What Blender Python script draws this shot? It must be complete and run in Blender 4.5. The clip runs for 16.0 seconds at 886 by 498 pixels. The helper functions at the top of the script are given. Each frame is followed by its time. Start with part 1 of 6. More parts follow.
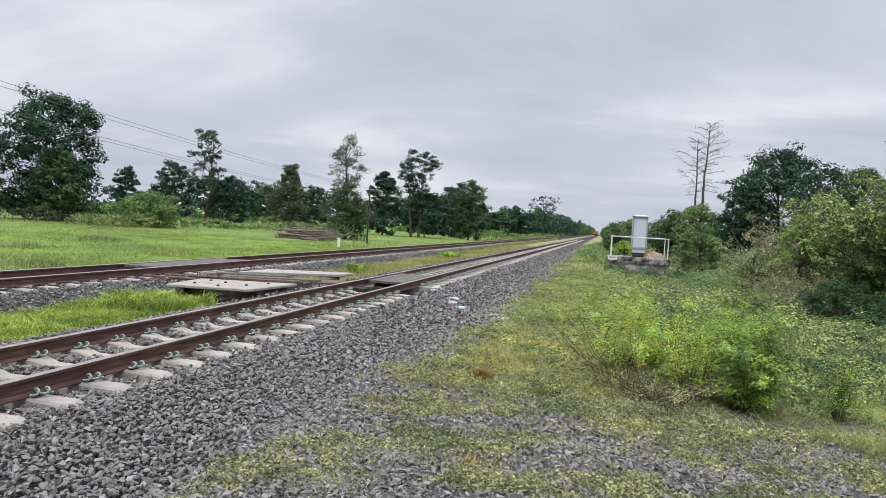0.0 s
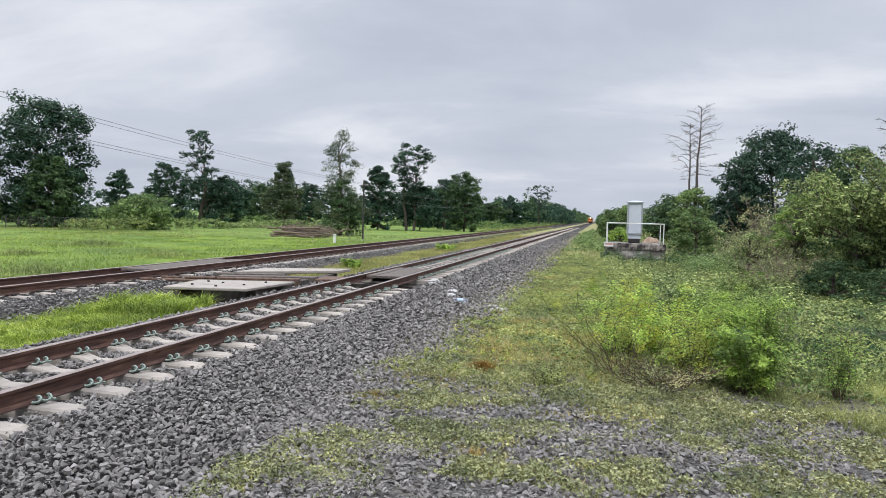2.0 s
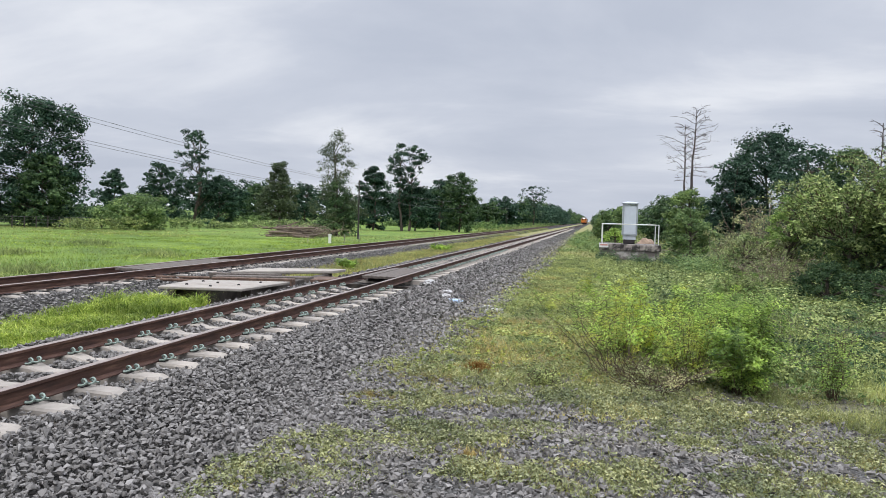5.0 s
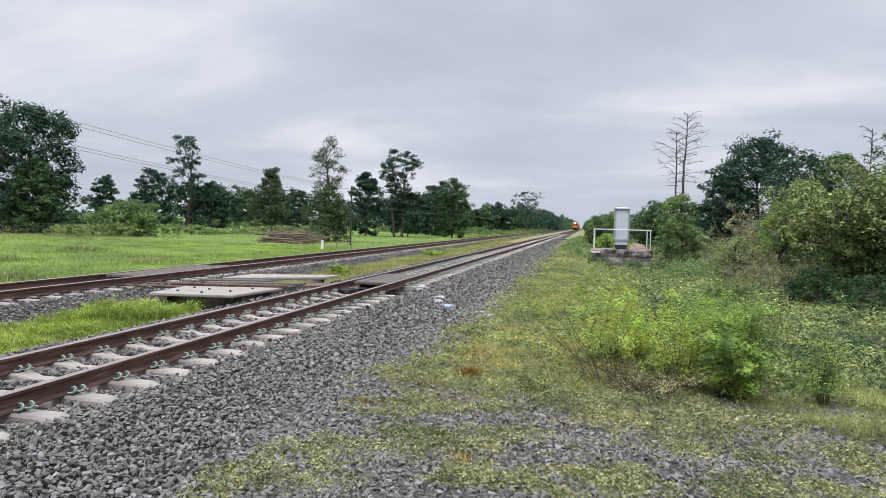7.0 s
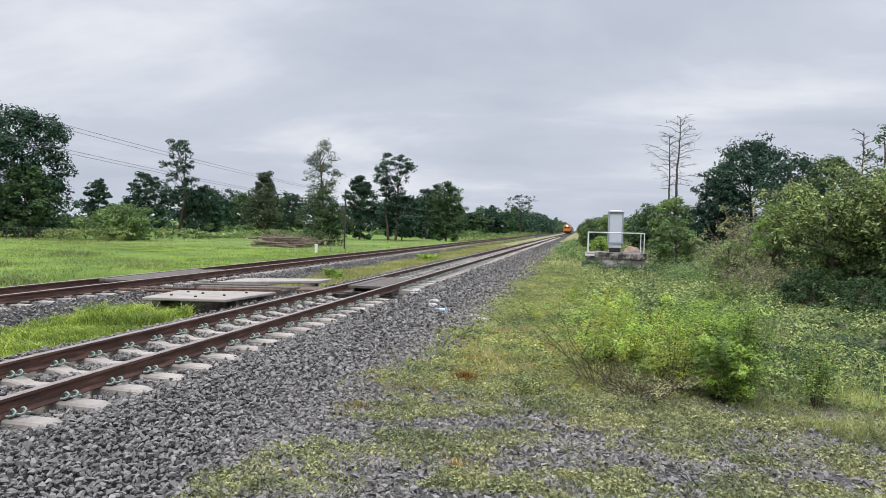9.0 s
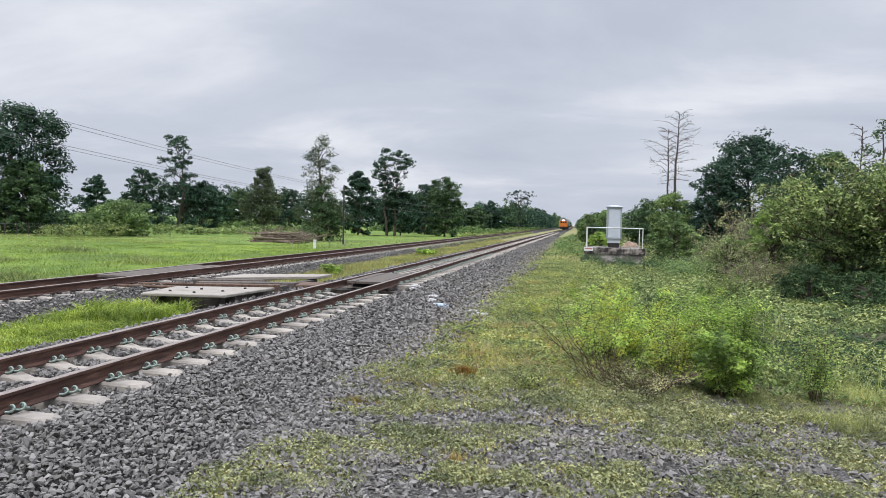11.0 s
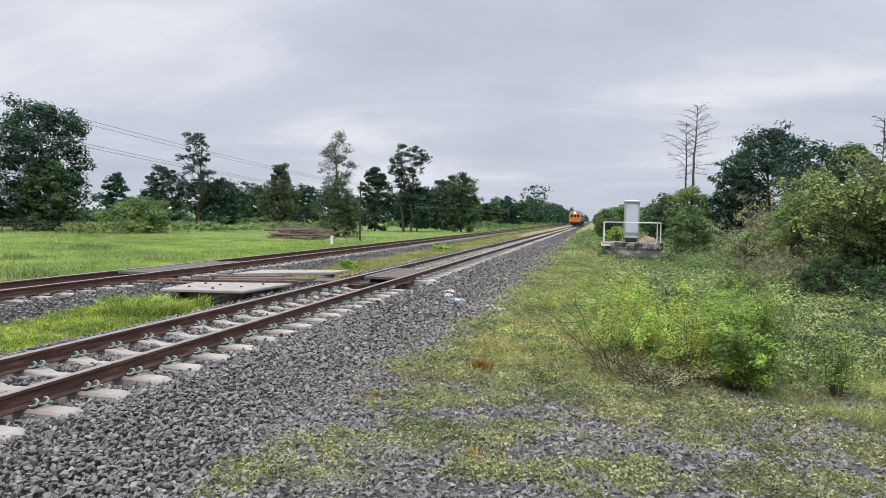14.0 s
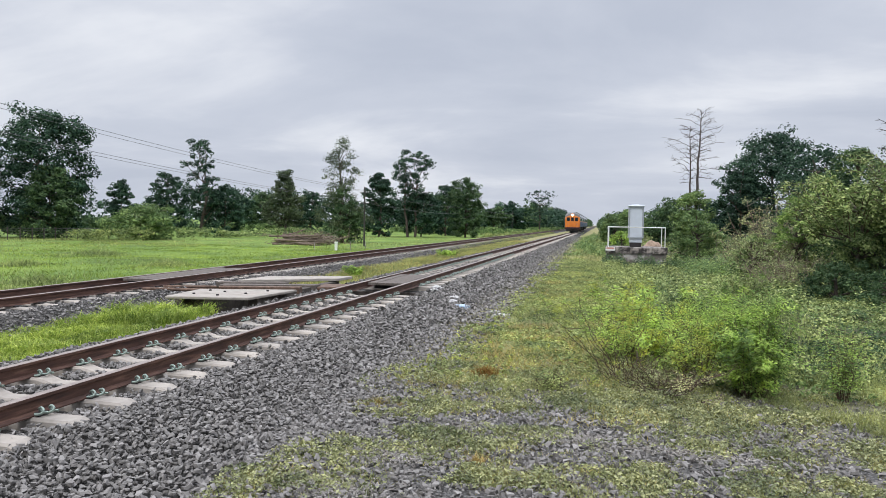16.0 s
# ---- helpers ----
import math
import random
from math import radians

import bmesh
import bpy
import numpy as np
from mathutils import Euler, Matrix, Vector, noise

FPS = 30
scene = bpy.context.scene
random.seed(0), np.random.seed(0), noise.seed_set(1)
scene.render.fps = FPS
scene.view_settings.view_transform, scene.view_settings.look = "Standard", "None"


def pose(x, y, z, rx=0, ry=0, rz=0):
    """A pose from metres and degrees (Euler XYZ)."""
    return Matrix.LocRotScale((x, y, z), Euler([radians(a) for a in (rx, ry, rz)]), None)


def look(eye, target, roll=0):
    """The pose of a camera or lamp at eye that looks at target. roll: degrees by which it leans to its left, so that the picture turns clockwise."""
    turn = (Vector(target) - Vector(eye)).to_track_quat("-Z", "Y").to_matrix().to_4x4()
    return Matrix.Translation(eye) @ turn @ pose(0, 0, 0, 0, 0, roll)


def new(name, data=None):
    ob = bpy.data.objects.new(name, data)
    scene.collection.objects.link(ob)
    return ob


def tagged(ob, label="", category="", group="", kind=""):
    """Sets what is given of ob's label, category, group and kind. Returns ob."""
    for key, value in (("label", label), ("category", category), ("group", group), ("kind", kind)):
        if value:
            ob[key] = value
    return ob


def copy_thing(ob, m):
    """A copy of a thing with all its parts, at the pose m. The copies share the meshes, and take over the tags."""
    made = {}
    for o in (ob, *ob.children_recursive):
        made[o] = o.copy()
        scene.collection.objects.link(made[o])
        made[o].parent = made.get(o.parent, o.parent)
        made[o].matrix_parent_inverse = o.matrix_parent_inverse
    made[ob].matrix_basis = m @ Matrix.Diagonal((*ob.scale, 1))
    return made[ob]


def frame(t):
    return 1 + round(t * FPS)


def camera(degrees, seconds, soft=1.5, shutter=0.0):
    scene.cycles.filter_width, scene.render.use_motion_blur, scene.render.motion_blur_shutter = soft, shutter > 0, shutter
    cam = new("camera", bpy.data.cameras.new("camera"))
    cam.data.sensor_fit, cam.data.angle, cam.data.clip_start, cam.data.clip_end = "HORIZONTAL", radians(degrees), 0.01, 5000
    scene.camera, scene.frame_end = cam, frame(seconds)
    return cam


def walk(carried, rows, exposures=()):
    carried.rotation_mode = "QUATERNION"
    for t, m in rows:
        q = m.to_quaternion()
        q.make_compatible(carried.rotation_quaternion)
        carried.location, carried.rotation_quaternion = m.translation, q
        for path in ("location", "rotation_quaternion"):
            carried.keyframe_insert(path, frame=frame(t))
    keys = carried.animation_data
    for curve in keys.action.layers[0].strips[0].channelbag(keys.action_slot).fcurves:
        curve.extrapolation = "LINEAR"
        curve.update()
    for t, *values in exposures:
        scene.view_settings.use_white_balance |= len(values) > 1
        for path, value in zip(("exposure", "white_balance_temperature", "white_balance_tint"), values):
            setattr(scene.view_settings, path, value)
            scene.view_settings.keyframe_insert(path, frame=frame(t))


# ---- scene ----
cam = camera(62.4, 16.0, soft=0.85)

def aim(yaw, pitch, roll, x, y, z):
    """A hand-held camera about 1.9 m over the field-side ground; +y runs along the tracks."""
    return pose(x, y, 1.87 + z, 0, 0, yaw) @ pose(0, 0, 0, 90 + pitch) @ pose(0, 0, 0, 0, 0, roll)


walk(cam, [(t, aim(*row)) for t, *row in (
    (0.0, 12.013, -1.954, 3.563, -0.002, 0.002, -0.005),
    (0.5, 12.754, -2.709, 3.544, 0.000, -0.006, -0.006),
    (1.0, 12.015, -2.838, 2.109, -0.004, 0.011, -0.006),
    (1.5, 11.621, -2.408, 2.170, -0.003, -0.004, -0.007),
    (2.0, 11.680, -2.526, 1.599, -0.012, 0.001, -0.002),
    (2.5, 11.295, -2.244, 2.140, -0.010, 0.004, -0.002),
    (3.0, 11.600, -2.491, 2.307, -0.018, -0.003, -0.003),
    (3.5, 11.362, -2.467, 2.019, -0.007, -0.007, -0.000),
    (4.0, 11.562, -2.620, 1.974, -0.016, 0.005, -0.004),
    (6.5, 10.733, -2.133, 1.462, -0.002, 0.005, -0.002),
    (7.0, 10.750, -2.020, 1.650, 0.000, -0.000, 0.000),
    (7.5, 11.003, -1.765, 1.998, -0.003, -0.002, -0.001),
    (8.0, 10.507, -1.681, 1.659, -0.001, -0.001, 0.001),
    (8.5, 10.300, -1.424, 1.615, -0.004, 0.006, 0.003),
    (9.0, 10.291, -1.739, 1.516, -0.010, 0.010, 0.001),
    (11.5, 10.172, -2.315, 1.415, -0.010, 0.009, -0.004),
    (12.0, 10.580, -2.672, 1.247, -0.011, 0.008, -0.007),
    (12.5, 11.477, -2.481, 1.022, -0.016, 0.010, -0.011),
    (13.0, 11.583, -2.482, 1.358, -0.014, 0.010, -0.010),
    (13.5, 11.288, -2.464, 1.026, -0.009, 0.008, -0.006),
    (14.0, 11.471, -2.466, 1.151, -0.009, 0.004, -0.009),
    (14.5, 11.413, -2.125, 1.183, -0.014, 0.003, -0.008),
    (15.0, 11.299, -2.472, 1.018, -0.008, 0.003, -0.013),
    (15.5, 11.746, -2.065, 0.866, -0.010, 0.004, -0.009),
    (16.0, 11.804, -2.053, 0.900, -0.011, 0.006, 0.003),
)])

# ---- world, sun ----
world = bpy.data.worlds.new("overcast_sky")
scene.world = world
world.use_nodes = True
wn, wl = world.node_tree.nodes, world.node_tree.links
wn.clear()

SUN_EL, SUN_ROT = radians(58), radians(150)
sky = wn.new("ShaderNodeTexSky")
sky.sky_type = "NISHITA"
sky.sun_disc = False
sky.sun_elevation, sky.sun_rotation = SUN_EL, SUN_ROT
sky.dust_density = 4.0
coord = wn.new("ShaderNodeTexCoord")
sep = wn.new("ShaderNodeSeparateXYZ")
wl.new(coord.outputs["Generated"], sep.inputs[0])
# cloud deck: the view direction projected on a flat layer
up = wn.new("ShaderNodeMath"); up.operation = "MAXIMUM"; up.inputs[1].default_value = 0.0
wl.new(sep.outputs["Z"], up.inputs[0])
den = wn.new("ShaderNodeMath"); den.operation = "ADD"; den.inputs[1].default_value = 0.16
wl.new(up.outputs[0], den.inputs[0])
px_ = wn.new("ShaderNodeMath"); px_.operation = "DIVIDE"
py_ = wn.new("ShaderNodeMath"); py_.operation = "DIVIDE"
wl.new(sep.outputs["X"], px_.inputs[0]); wl.new(den.outputs[0], px_.inputs[1])
wl.new(sep.outputs["Y"], py_.inputs[0]); wl.new(den.outputs[0], py_.inputs[1])
flat = wn.new("ShaderNodeCombineXYZ")
wl.new(px_.outputs[0], flat.inputs[0]); wl.new(py_.outputs[0], flat.inputs[1])
big = wn.new("ShaderNodeTexNoise")
big.inputs["Scale"].default_value = 0.8; big.inputs["Detail"].default_value = 6.0
big.inputs["Roughness"].default_value = 0.55; big.inputs["Distortion"].default_value = 0.35
shift = wn.new("ShaderNodeMapping")
shift.inputs["Location"].default_value = (5.4, 0.6, 0.0)
shift.inputs["Scale"].default_value = (0.75, 1.0, 1.0)
wl.new(flat.outputs[0], shift.inputs["Vector"])
wl.new(shift.outputs[0], big.inputs["Vector"])
ramp = wn.new("ShaderNodeValToRGB")
ramp.color_ramp.elements[0].position, ramp.color_ramp.elements[0].color = 0.36, (0.55, 0.597, 0.705, 1)
ramp.color_ramp.elements[1].position, ramp.color_ramp.elements[1].color = 0.67, (0.83, 0.86, 0.93, 1)
mid = ramp.color_ramp.elements.new(0.51); mid.color = (0.63, 0.673, 0.775, 1)
west = wn.new("ShaderNodeMapRange")
west.inputs["From Min"].default_value, west.inputs["From Max"].default_value = -0.75, 0.1
west.inputs["To Min"].default_value, west.inputs["To Max"].default_value = 0.05, 0.0
wl.new(sep.outputs["X"], west.inputs["Value"])
cl = wn.new("ShaderNodeMath"); cl.operation = "ADD"
wl.new(big.outputs["Fac"], cl.inputs[0]); wl.new(west.outputs[0], cl.inputs[1])
wl.new(cl.outputs[0], ramp.inputs[0])
# overcast skies are brighter overhead than at the horizon
lift = wn.new("ShaderNodeMapRange")
lift.inputs["From Min"].default_value, lift.inputs["From Max"].default_value = 0.40, 0.95
lift.inputs["To Min"].default_value, lift.inputs["To Max"].default_value = 1.0, 4.05
wl.new(up.outputs[0], lift.inputs["Value"])
cloud = wn.new("ShaderNodeBackground")
wl.new(ramp.outputs[0], cloud.inputs["Color"]); wl.new(lift.outputs[0], cloud.inputs["Strength"])
clear = wn.new("ShaderNodeBackground"); clear.inputs["Strength"].default_value = 0.06
wl.new(sky.outputs[0], clear.inputs["Color"])
mixw = wn.new("ShaderNodeMixShader"); mixw.inputs[0].default_value = 0.92
wl.new(clear.outputs[0], mixw.inputs[1]); wl.new(cloud.outputs[0], mixw.inputs[2])
wout = wn.new("ShaderNodeOutputWorld")
wl.new(mixw.outputs[0], wout.inputs["Surface"])

sun_data = bpy.data.lights.new("sun", "SUN")
sun_data.energy, sun_data.angle, sun_data.color = 1.5, radians(20), (1.0, 0.97, 0.92)
sun = new("sun", sun_data)
sun.matrix_world = look((0, 0, 60), (14, 32, 0))

# ---- materials ----


class Mat:
    """A small node builder."""

    def __init__(self, name):
        self.m = bpy.data.materials.new(name)
        self.m.use_nodes = True
        self.t = self.m.node_tree
        self.n, self.l = self.t.nodes, self.t.links
        self.b = self.n["Principled BSDF"]
        self.out = self.n["Material Output"]

    def node(self, kind, **kw):
        n = self.n.new(kind)
        for k, v in kw.items():
            n.inputs[k.replace("_", " ")].default_value = v
        return n

    def coords(self):
        return self.n.new("ShaderNodeTexCoord").outputs["Object"]

    def noise(self, scale, detail=4.0, rough=0.55, vec=None, stretch=None):
        n = self.node("ShaderNodeTexNoise", Scale=scale, Detail=detail, Roughness=rough)
        vec = vec or self.coords()
        if stretch:
            mp = self.n.new("ShaderNodeMapping")
            mp.inputs["Scale"].default_value = stretch
            self.l.new(vec, mp.inputs["Vector"])
            vec = mp.outputs[0]
        self.l.new(vec, n.inputs["Vector"])
        return n.outputs["Fac"]

    def ramp(self, fac, *stops):
        r = self.n.new("ShaderNodeValToRGB")
        e = r.color_ramp.elements
        while len(e) < len(stops):
            e.new(0.5)
        for el, (p, c) in zip(e, stops):
            el.position, el.color = p, (*c, 1)
        self.l.new(fac, r.inputs[0])
        return r.outputs[0]

    def mix(self, fac, a, b, mode="MIX"):
        x = self.n.new("ShaderNodeMix")
        x.data_type, x.blend_type = "RGBA", mode
        for sock, v in ((x.inputs["Factor"], fac), (x.inputs["A"], a), (x.inputs["B"], b)):
            if isinstance(v, bpy.types.NodeSocket):
                self.l.new(v, sock)
            elif isinstance(v, tuple):
                sock.default_value = (*v, 1)
            else:
                sock.default_value = v
        return x.outputs["Result"]

    def colour(self, c):
        if isinstance(c, tuple):
            self.b.inputs["Base Color"].default_value = (*c, 1)
        else:
            self.l.new(c, self.b.inputs["Base Color"])

    def bump(self, height, strength=0.4, distance=0.02):
        bp = self.node("ShaderNodeBump", Strength=strength, Distance=distance)
        self.l.new(height, bp.inputs["Height"])
        self.l.new(bp.outputs[0], self.b.inputs["Normal"])

    def set(self, **kw):
        for k, v in kw.items():
            self.b.inputs[k.replace("_", " ")].default_value = v
        return self


def leaf_material(name, dark, mid, light, translucent=0.3, rough=0.55, patch=0.15):
    k = Mat(name)
    isl = k.n.new("ShaderNodeNewGeometry").outputs["Random Per Island"]
    near = lambda a, f: tuple(m + (v - m) * f for v, m in zip(a, mid))
    c = k.ramp(isl, (0.0, near(dark, 0.9)), (0.5, mid), (1.0, near(light, 0.8)))
    big = k.ramp(k.noise(patch, 3), (0.35, (0.62, 0.66, 0.62)), (0.65, (1.24, 1.20, 1.05)))
    c = k.mix(1.0, c, big, "MULTIPLY")
    tone = k.ramp(k.noise(patch * 6, 4), (0.34, (0.52, 0.57, 0.57)), (0.66, (1.30, 1.26, 1.15)))
    c = k.mix(1.0, c, tone, "MULTIPLY")
    k.colour(c)
    k.set(Roughness=rough)
    k.b.inputs["Specular IOR Level"].default_value = 0.16
    tr = k.n.new("ShaderNodeBsdfTranslucent")
    k.l.new(c, tr.inputs["Color"])
    ms = k.n.new("ShaderNodeMixShader")
    ms.inputs[0].default_value = translucent
    k.l.new(k.b.outputs[0], ms.inputs[1]); k.l.new(tr.outputs[0], ms.inputs[2])
    k.l.new(ms.outputs[0], k.out.inputs["Surface"])
    return k.m


def plain(name, base, rough=0.6, metal=0.0, grain=30.0, var=0.25, bump=0.15, stain=None):
    k = Mat(name)
    a = tuple(v * (1 - var) for v in base)
    b = tuple(min(1, v * (1 + var)) for v in base)
    c = k.ramp(k.noise(grain, 6), (0.3, a), (0.7, b))
    if stain:
        c = k.mix(k.ramp(k.noise(stain[1], 6, 0.65), (0.41, (0, 0, 0)), (0.54, (1, 1, 1))), c, stain[0])
    k.colour(c)
    k.set(Roughness=rough, Metallic=metal)
    k.bump(k.noise(grain * 2, 5), bump, 0.01)
    return k.m


def stone_material(name, dark, light, island=True):
    k = Mat(name)
    g = k.n.new("ShaderNodeNewGeometry").outputs["Random Per Island"] if island else k.n.new("ShaderNodeObjectInfo").outputs["Random"]
    c = k.ramp(g, (0.0, dark), (0.4, tuple(0.45 * a + 0.55 * b for a, b in zip(dark, light))), (0.9, light), (1.0, tuple(min(1, v * 1.25) for v in light)))
    c = k.mix(k.ramp(k.noise(45, 5), (0.35, (0, 0, 0)), (0.7, (0.35, 0.35, 0.35))), c, (0.25, 0.23, 0.205))
    k.colour(c)
    k.set(Roughness=0.85)
    k.bump(k.noise(120, 5), 0.35, 0.01)
    return k.m


def make_gap_shade_floor():
    k = Mat("ballast_floor_gap_shade")
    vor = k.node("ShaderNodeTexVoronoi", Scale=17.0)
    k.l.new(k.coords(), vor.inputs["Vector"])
    # floor colour kept very dark: it paints the shade in the gaps between stones
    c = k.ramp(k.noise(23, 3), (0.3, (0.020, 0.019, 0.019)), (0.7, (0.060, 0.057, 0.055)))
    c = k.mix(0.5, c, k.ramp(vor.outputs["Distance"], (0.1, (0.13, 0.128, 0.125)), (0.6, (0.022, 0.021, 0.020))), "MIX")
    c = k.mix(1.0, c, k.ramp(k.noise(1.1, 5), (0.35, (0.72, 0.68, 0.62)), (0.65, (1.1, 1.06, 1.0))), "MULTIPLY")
    k.colour(c)
    k.set(Roughness=0.9)
    k.bump(vor.outputs["Distance"], 1.0, -0.05)
    return k.m


def make_ground():
    """Grassland soil; barer grey gravel where the track-side road widens close to the rails."""
    k = Mat("ground_soil")
    co = k.coords()
    green = k.ramp(k.noise(0.22, 5, vec=co), (0.3, (0.09, 0.15, 0.030)), (0.5, (0.145, 0.235, 0.036)), (0.7, (0.23, 0.32, 0.053)))
    fine = k.ramp(k.noise(9, 6, 0.7, vec=co), (0.3, (0.66, 0.68, 0.6)), (0.7, (1.15, 1.12, 1.0)))
    green = k.mix(1.0, green, fine, "MULTIPLY")
    grit = k.ramp(k.noise(26, 5, 0.7, vec=co), (0.32, (0.05, 0.047, 0.044)), (0.6, (0.15, 0.143, 0.135)), (0.75, (0.28, 0.265, 0.25)))
    # pebble cells whose dark rims paint the shade between pebbles
    vor = k.node("ShaderNodeTexVoronoi", Scale=30.0)
    k.l.new(co, vor.inputs["Vector"])
    grit = k.mix(0.6, grit, k.ramp(vor.outputs["Distance"], (0.08, (0.33, 0.325, 0.315)), (0.55, (0.045, 0.042, 0.038))))
    dirt = k.ramp(k.noise(3, 5, vec=co), (0.3, (0.19, 0.17, 0.13)), (0.7, (0.33, 0.30, 0.255)))
    grit = k.mix(k.ramp(k.noise(1.3, 5, vec=co), (0.53, (0, 0, 0)), (0.66, (1, 1, 1))), grit, dirt)
    sp = k.n.new("ShaderNodeSeparateXYZ")
    k.l.new(co, sp.inputs[0])
    olive = k.ramp(k.noise(0.9, 5, vec=co), (0.32, (0.25, 0.20, 0.115)), (0.5, (0.265, 0.25, 0.11)), (0.7, (0.28, 0.31, 0.125)))
    olive = k.mix(1.0, olive, fine, "MULTIPLY")
    # along the near verge the soil shows; the band ends where the weeds begin
    ax = k.node("ShaderNodeMapRange", From_Min=7.6, From_Max=9.6, To_Min=1.0, To_Max=0.0)
    k.l.new(sp.outputs["Y"], ax.inputs["Value"])
    bx = k.node("ShaderNodeMapRange", From_Min=-13.5, From_Max=-12.5, To_Min=0.0, To_Max=1.0)
    k.l.new(sp.outputs["X"], bx.inputs["Value"])
    mm = k.n.new("ShaderNodeMath"); mm.operation = "MULTIPLY"
    k.l.new(ax.outputs[0], mm.inputs[0]); k.l.new(bx.outputs[0], mm.inputs[1])
    # below the weeds: dark litter soil with the shade of the gaps in its colour
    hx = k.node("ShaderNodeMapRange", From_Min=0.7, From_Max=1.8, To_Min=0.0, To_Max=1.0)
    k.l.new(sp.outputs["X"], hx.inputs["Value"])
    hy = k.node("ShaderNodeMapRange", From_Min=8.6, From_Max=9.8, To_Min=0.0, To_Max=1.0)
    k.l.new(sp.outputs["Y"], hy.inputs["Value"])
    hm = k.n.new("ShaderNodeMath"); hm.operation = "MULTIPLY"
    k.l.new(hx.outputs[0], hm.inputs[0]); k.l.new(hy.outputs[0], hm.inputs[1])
    shaded_soil = k.ramp(k.noise(2.0, 5, vec=co), (0.3, (0.055, 0.048, 0.026)), (0.55, (0.085, 0.080, 0.038)), (0.75, (0.11, 0.115, 0.05)))
    k.colour(k.mix(mm.outputs[0], k.mix(hm.outputs[0], k.mix(bx.outputs[0], green, olive), shaded_soil), grit))
    k.set(Roughness=0.95)
    k.bump(k.noise(30, 6, 0.7, vec=co), 0.9, 0.06)
    return k.m


def make_rust():
    k = Mat("rail_rust")
    c = k.ramp(k.noise(14, 7, 0.65, stretch=(1, 0.16, 1.6)), (0.3, (0.036, 0.018, 0.014)), (0.52, (0.092, 0.043, 0.029)), (0.74, (0.21, 0.115, 0.078)))
    k.colour(c)
    k.set(Roughness=0.75, Metallic=0.1)
    k.bump(k.noise(90, 5), 0.3, 0.004)
    return k.m


def make_concrete(name="sleeper_concrete", base=(0.40, 0.36, 0.315)):
    k = Mat(name)
    rnd = k.n.new("ShaderNodeObjectInfo").outputs["Random"]
    c = k.ramp(k.noise(6, 7, 0.65), (0.3, tuple(v * 0.78 for v in base)), (0.62, base), (0.8, tuple(v * 1.15 for v in base)))
    c = k.mix(1.0, c, k.ramp(rnd, (0.0, (0.82, 0.82, 0.83)), (1.0, (1.08, 1.06, 1.04))), "MULTIPLY")
    c = k.mix(k.ramp(k.noise(2.2, 5), (0.55, (0, 0, 0)), (0.72, (0.7, 0.7, 0.7))), c, tuple(v * 0.45 for v in base))
    k.colour(c)
    k.set(Roughness=0.9)
    k.bump(k.noise(70, 5), 0.3, 0.006)
    return k.m


STONE = stone_material("ballast_stone", (0.055, 0.051, 0.048), (0.240, 0.226, 0.215))
STONE_PART = stone_material("ballast_stone_loose", (0.055, 0.051, 0.048), (0.240, 0.226, 0.215), island=False)
CHIPPINGS = stone_material("pale_chippings", (0.15, 0.138, 0.126), (0.33, 0.305, 0.275))
BALLAST_GAP_SHADE = make_gap_shade_floor()
GROUND = make_ground()
RUST = make_rust()
HEAD = plain("rail_head_worn", (0.33, 0.27, 0.24), rough=0.42, metal=0.55, grain=20, var=0.2, bump=0.05)
CONCRETE = make_concrete()
SLAB = make_concrete("slab_concrete", (0.37, 0.335, 0.295))
PLINTH = plain("plinth_concrete", (0.42, 0.39, 0.37), rough=0.92, grain=9, var=0.25, bump=0.3, stain=((0.15, 0.13, 0.12), 1.9))
PLINTHTOP = plain("stained_platform_edge", (0.33, 0.29, 0.265), rough=0.92, grain=5, var=0.4, bump=0.3, stain=((0.035, 0.03, 0.028), 2.2))
CLIP = plain("clip_galvanised", (0.25, 0.31, 0.27), rough=0.5, metal=0.3, grain=60, var=0.25, bump=0.1)
DARKSTEEL = plain("dark_steel", (0.035, 0.03, 0.03), rough=0.7, metal=0.2, grain=20)
# near-black concrete: the shade of the culvert void is in this colour
CULVERT_SHADE = plain("culvert_void_shade", (0.075, 0.062, 0.052), rough=0.9, grain=6, var=0.4, bump=0.3)
PLANK = plain("weathered_plank", (0.12, 0.10, 0.086), rough=0.9, grain=14, var=0.35, bump=0.4)
BEAM = plain("rusty_beam", (0.125, 0.078, 0.055), rough=0.85, grain=12, var=0.45, bump=0.3)
CABGREY = plain("cabinet_paint", (0.54, 0.58, 0.64), rough=0.4, grain=3, var=0.06, bump=0.03)
CABFRAME = plain("cabinet_frame_paint", (0.32, 0.35, 0.37), rough=0.45, grain=3, var=0.08, bump=0.03)
WHITE = plain("white_rail_paint", (0.68, 0.68, 0.65), rough=0.55, grain=14, var=0.12, bump=0.08)
REDSIGN = plain("faded_red_sign", (0.50, 0.22, 0.18), rough=0.6, grain=20, var=0.2)
SIGNWHITE = plain("sign_white", (0.75, 0.74, 0.72), rough=0.6, grain=20, var=0.1)
BARK = plain("bark", (0.085, 0.068, 0.055), rough=0.95, grain=7, var=0.4, bump=0.5)
DEADWOOD = plain("dead_wood", (0.085, 0.07, 0.066), rough=0.95, grain=6, var=0.35, bump=0.4)
LOGWOOD = plain("log_bark", (0.17, 0.125, 0.10), rough=0.95, grain=5, var=0.45, bump=0.5)
STEM = plain("stem_dry", (0.095, 0.062, 0.043), rough=0.9, grain=25, var=0.4, bump=0.2)
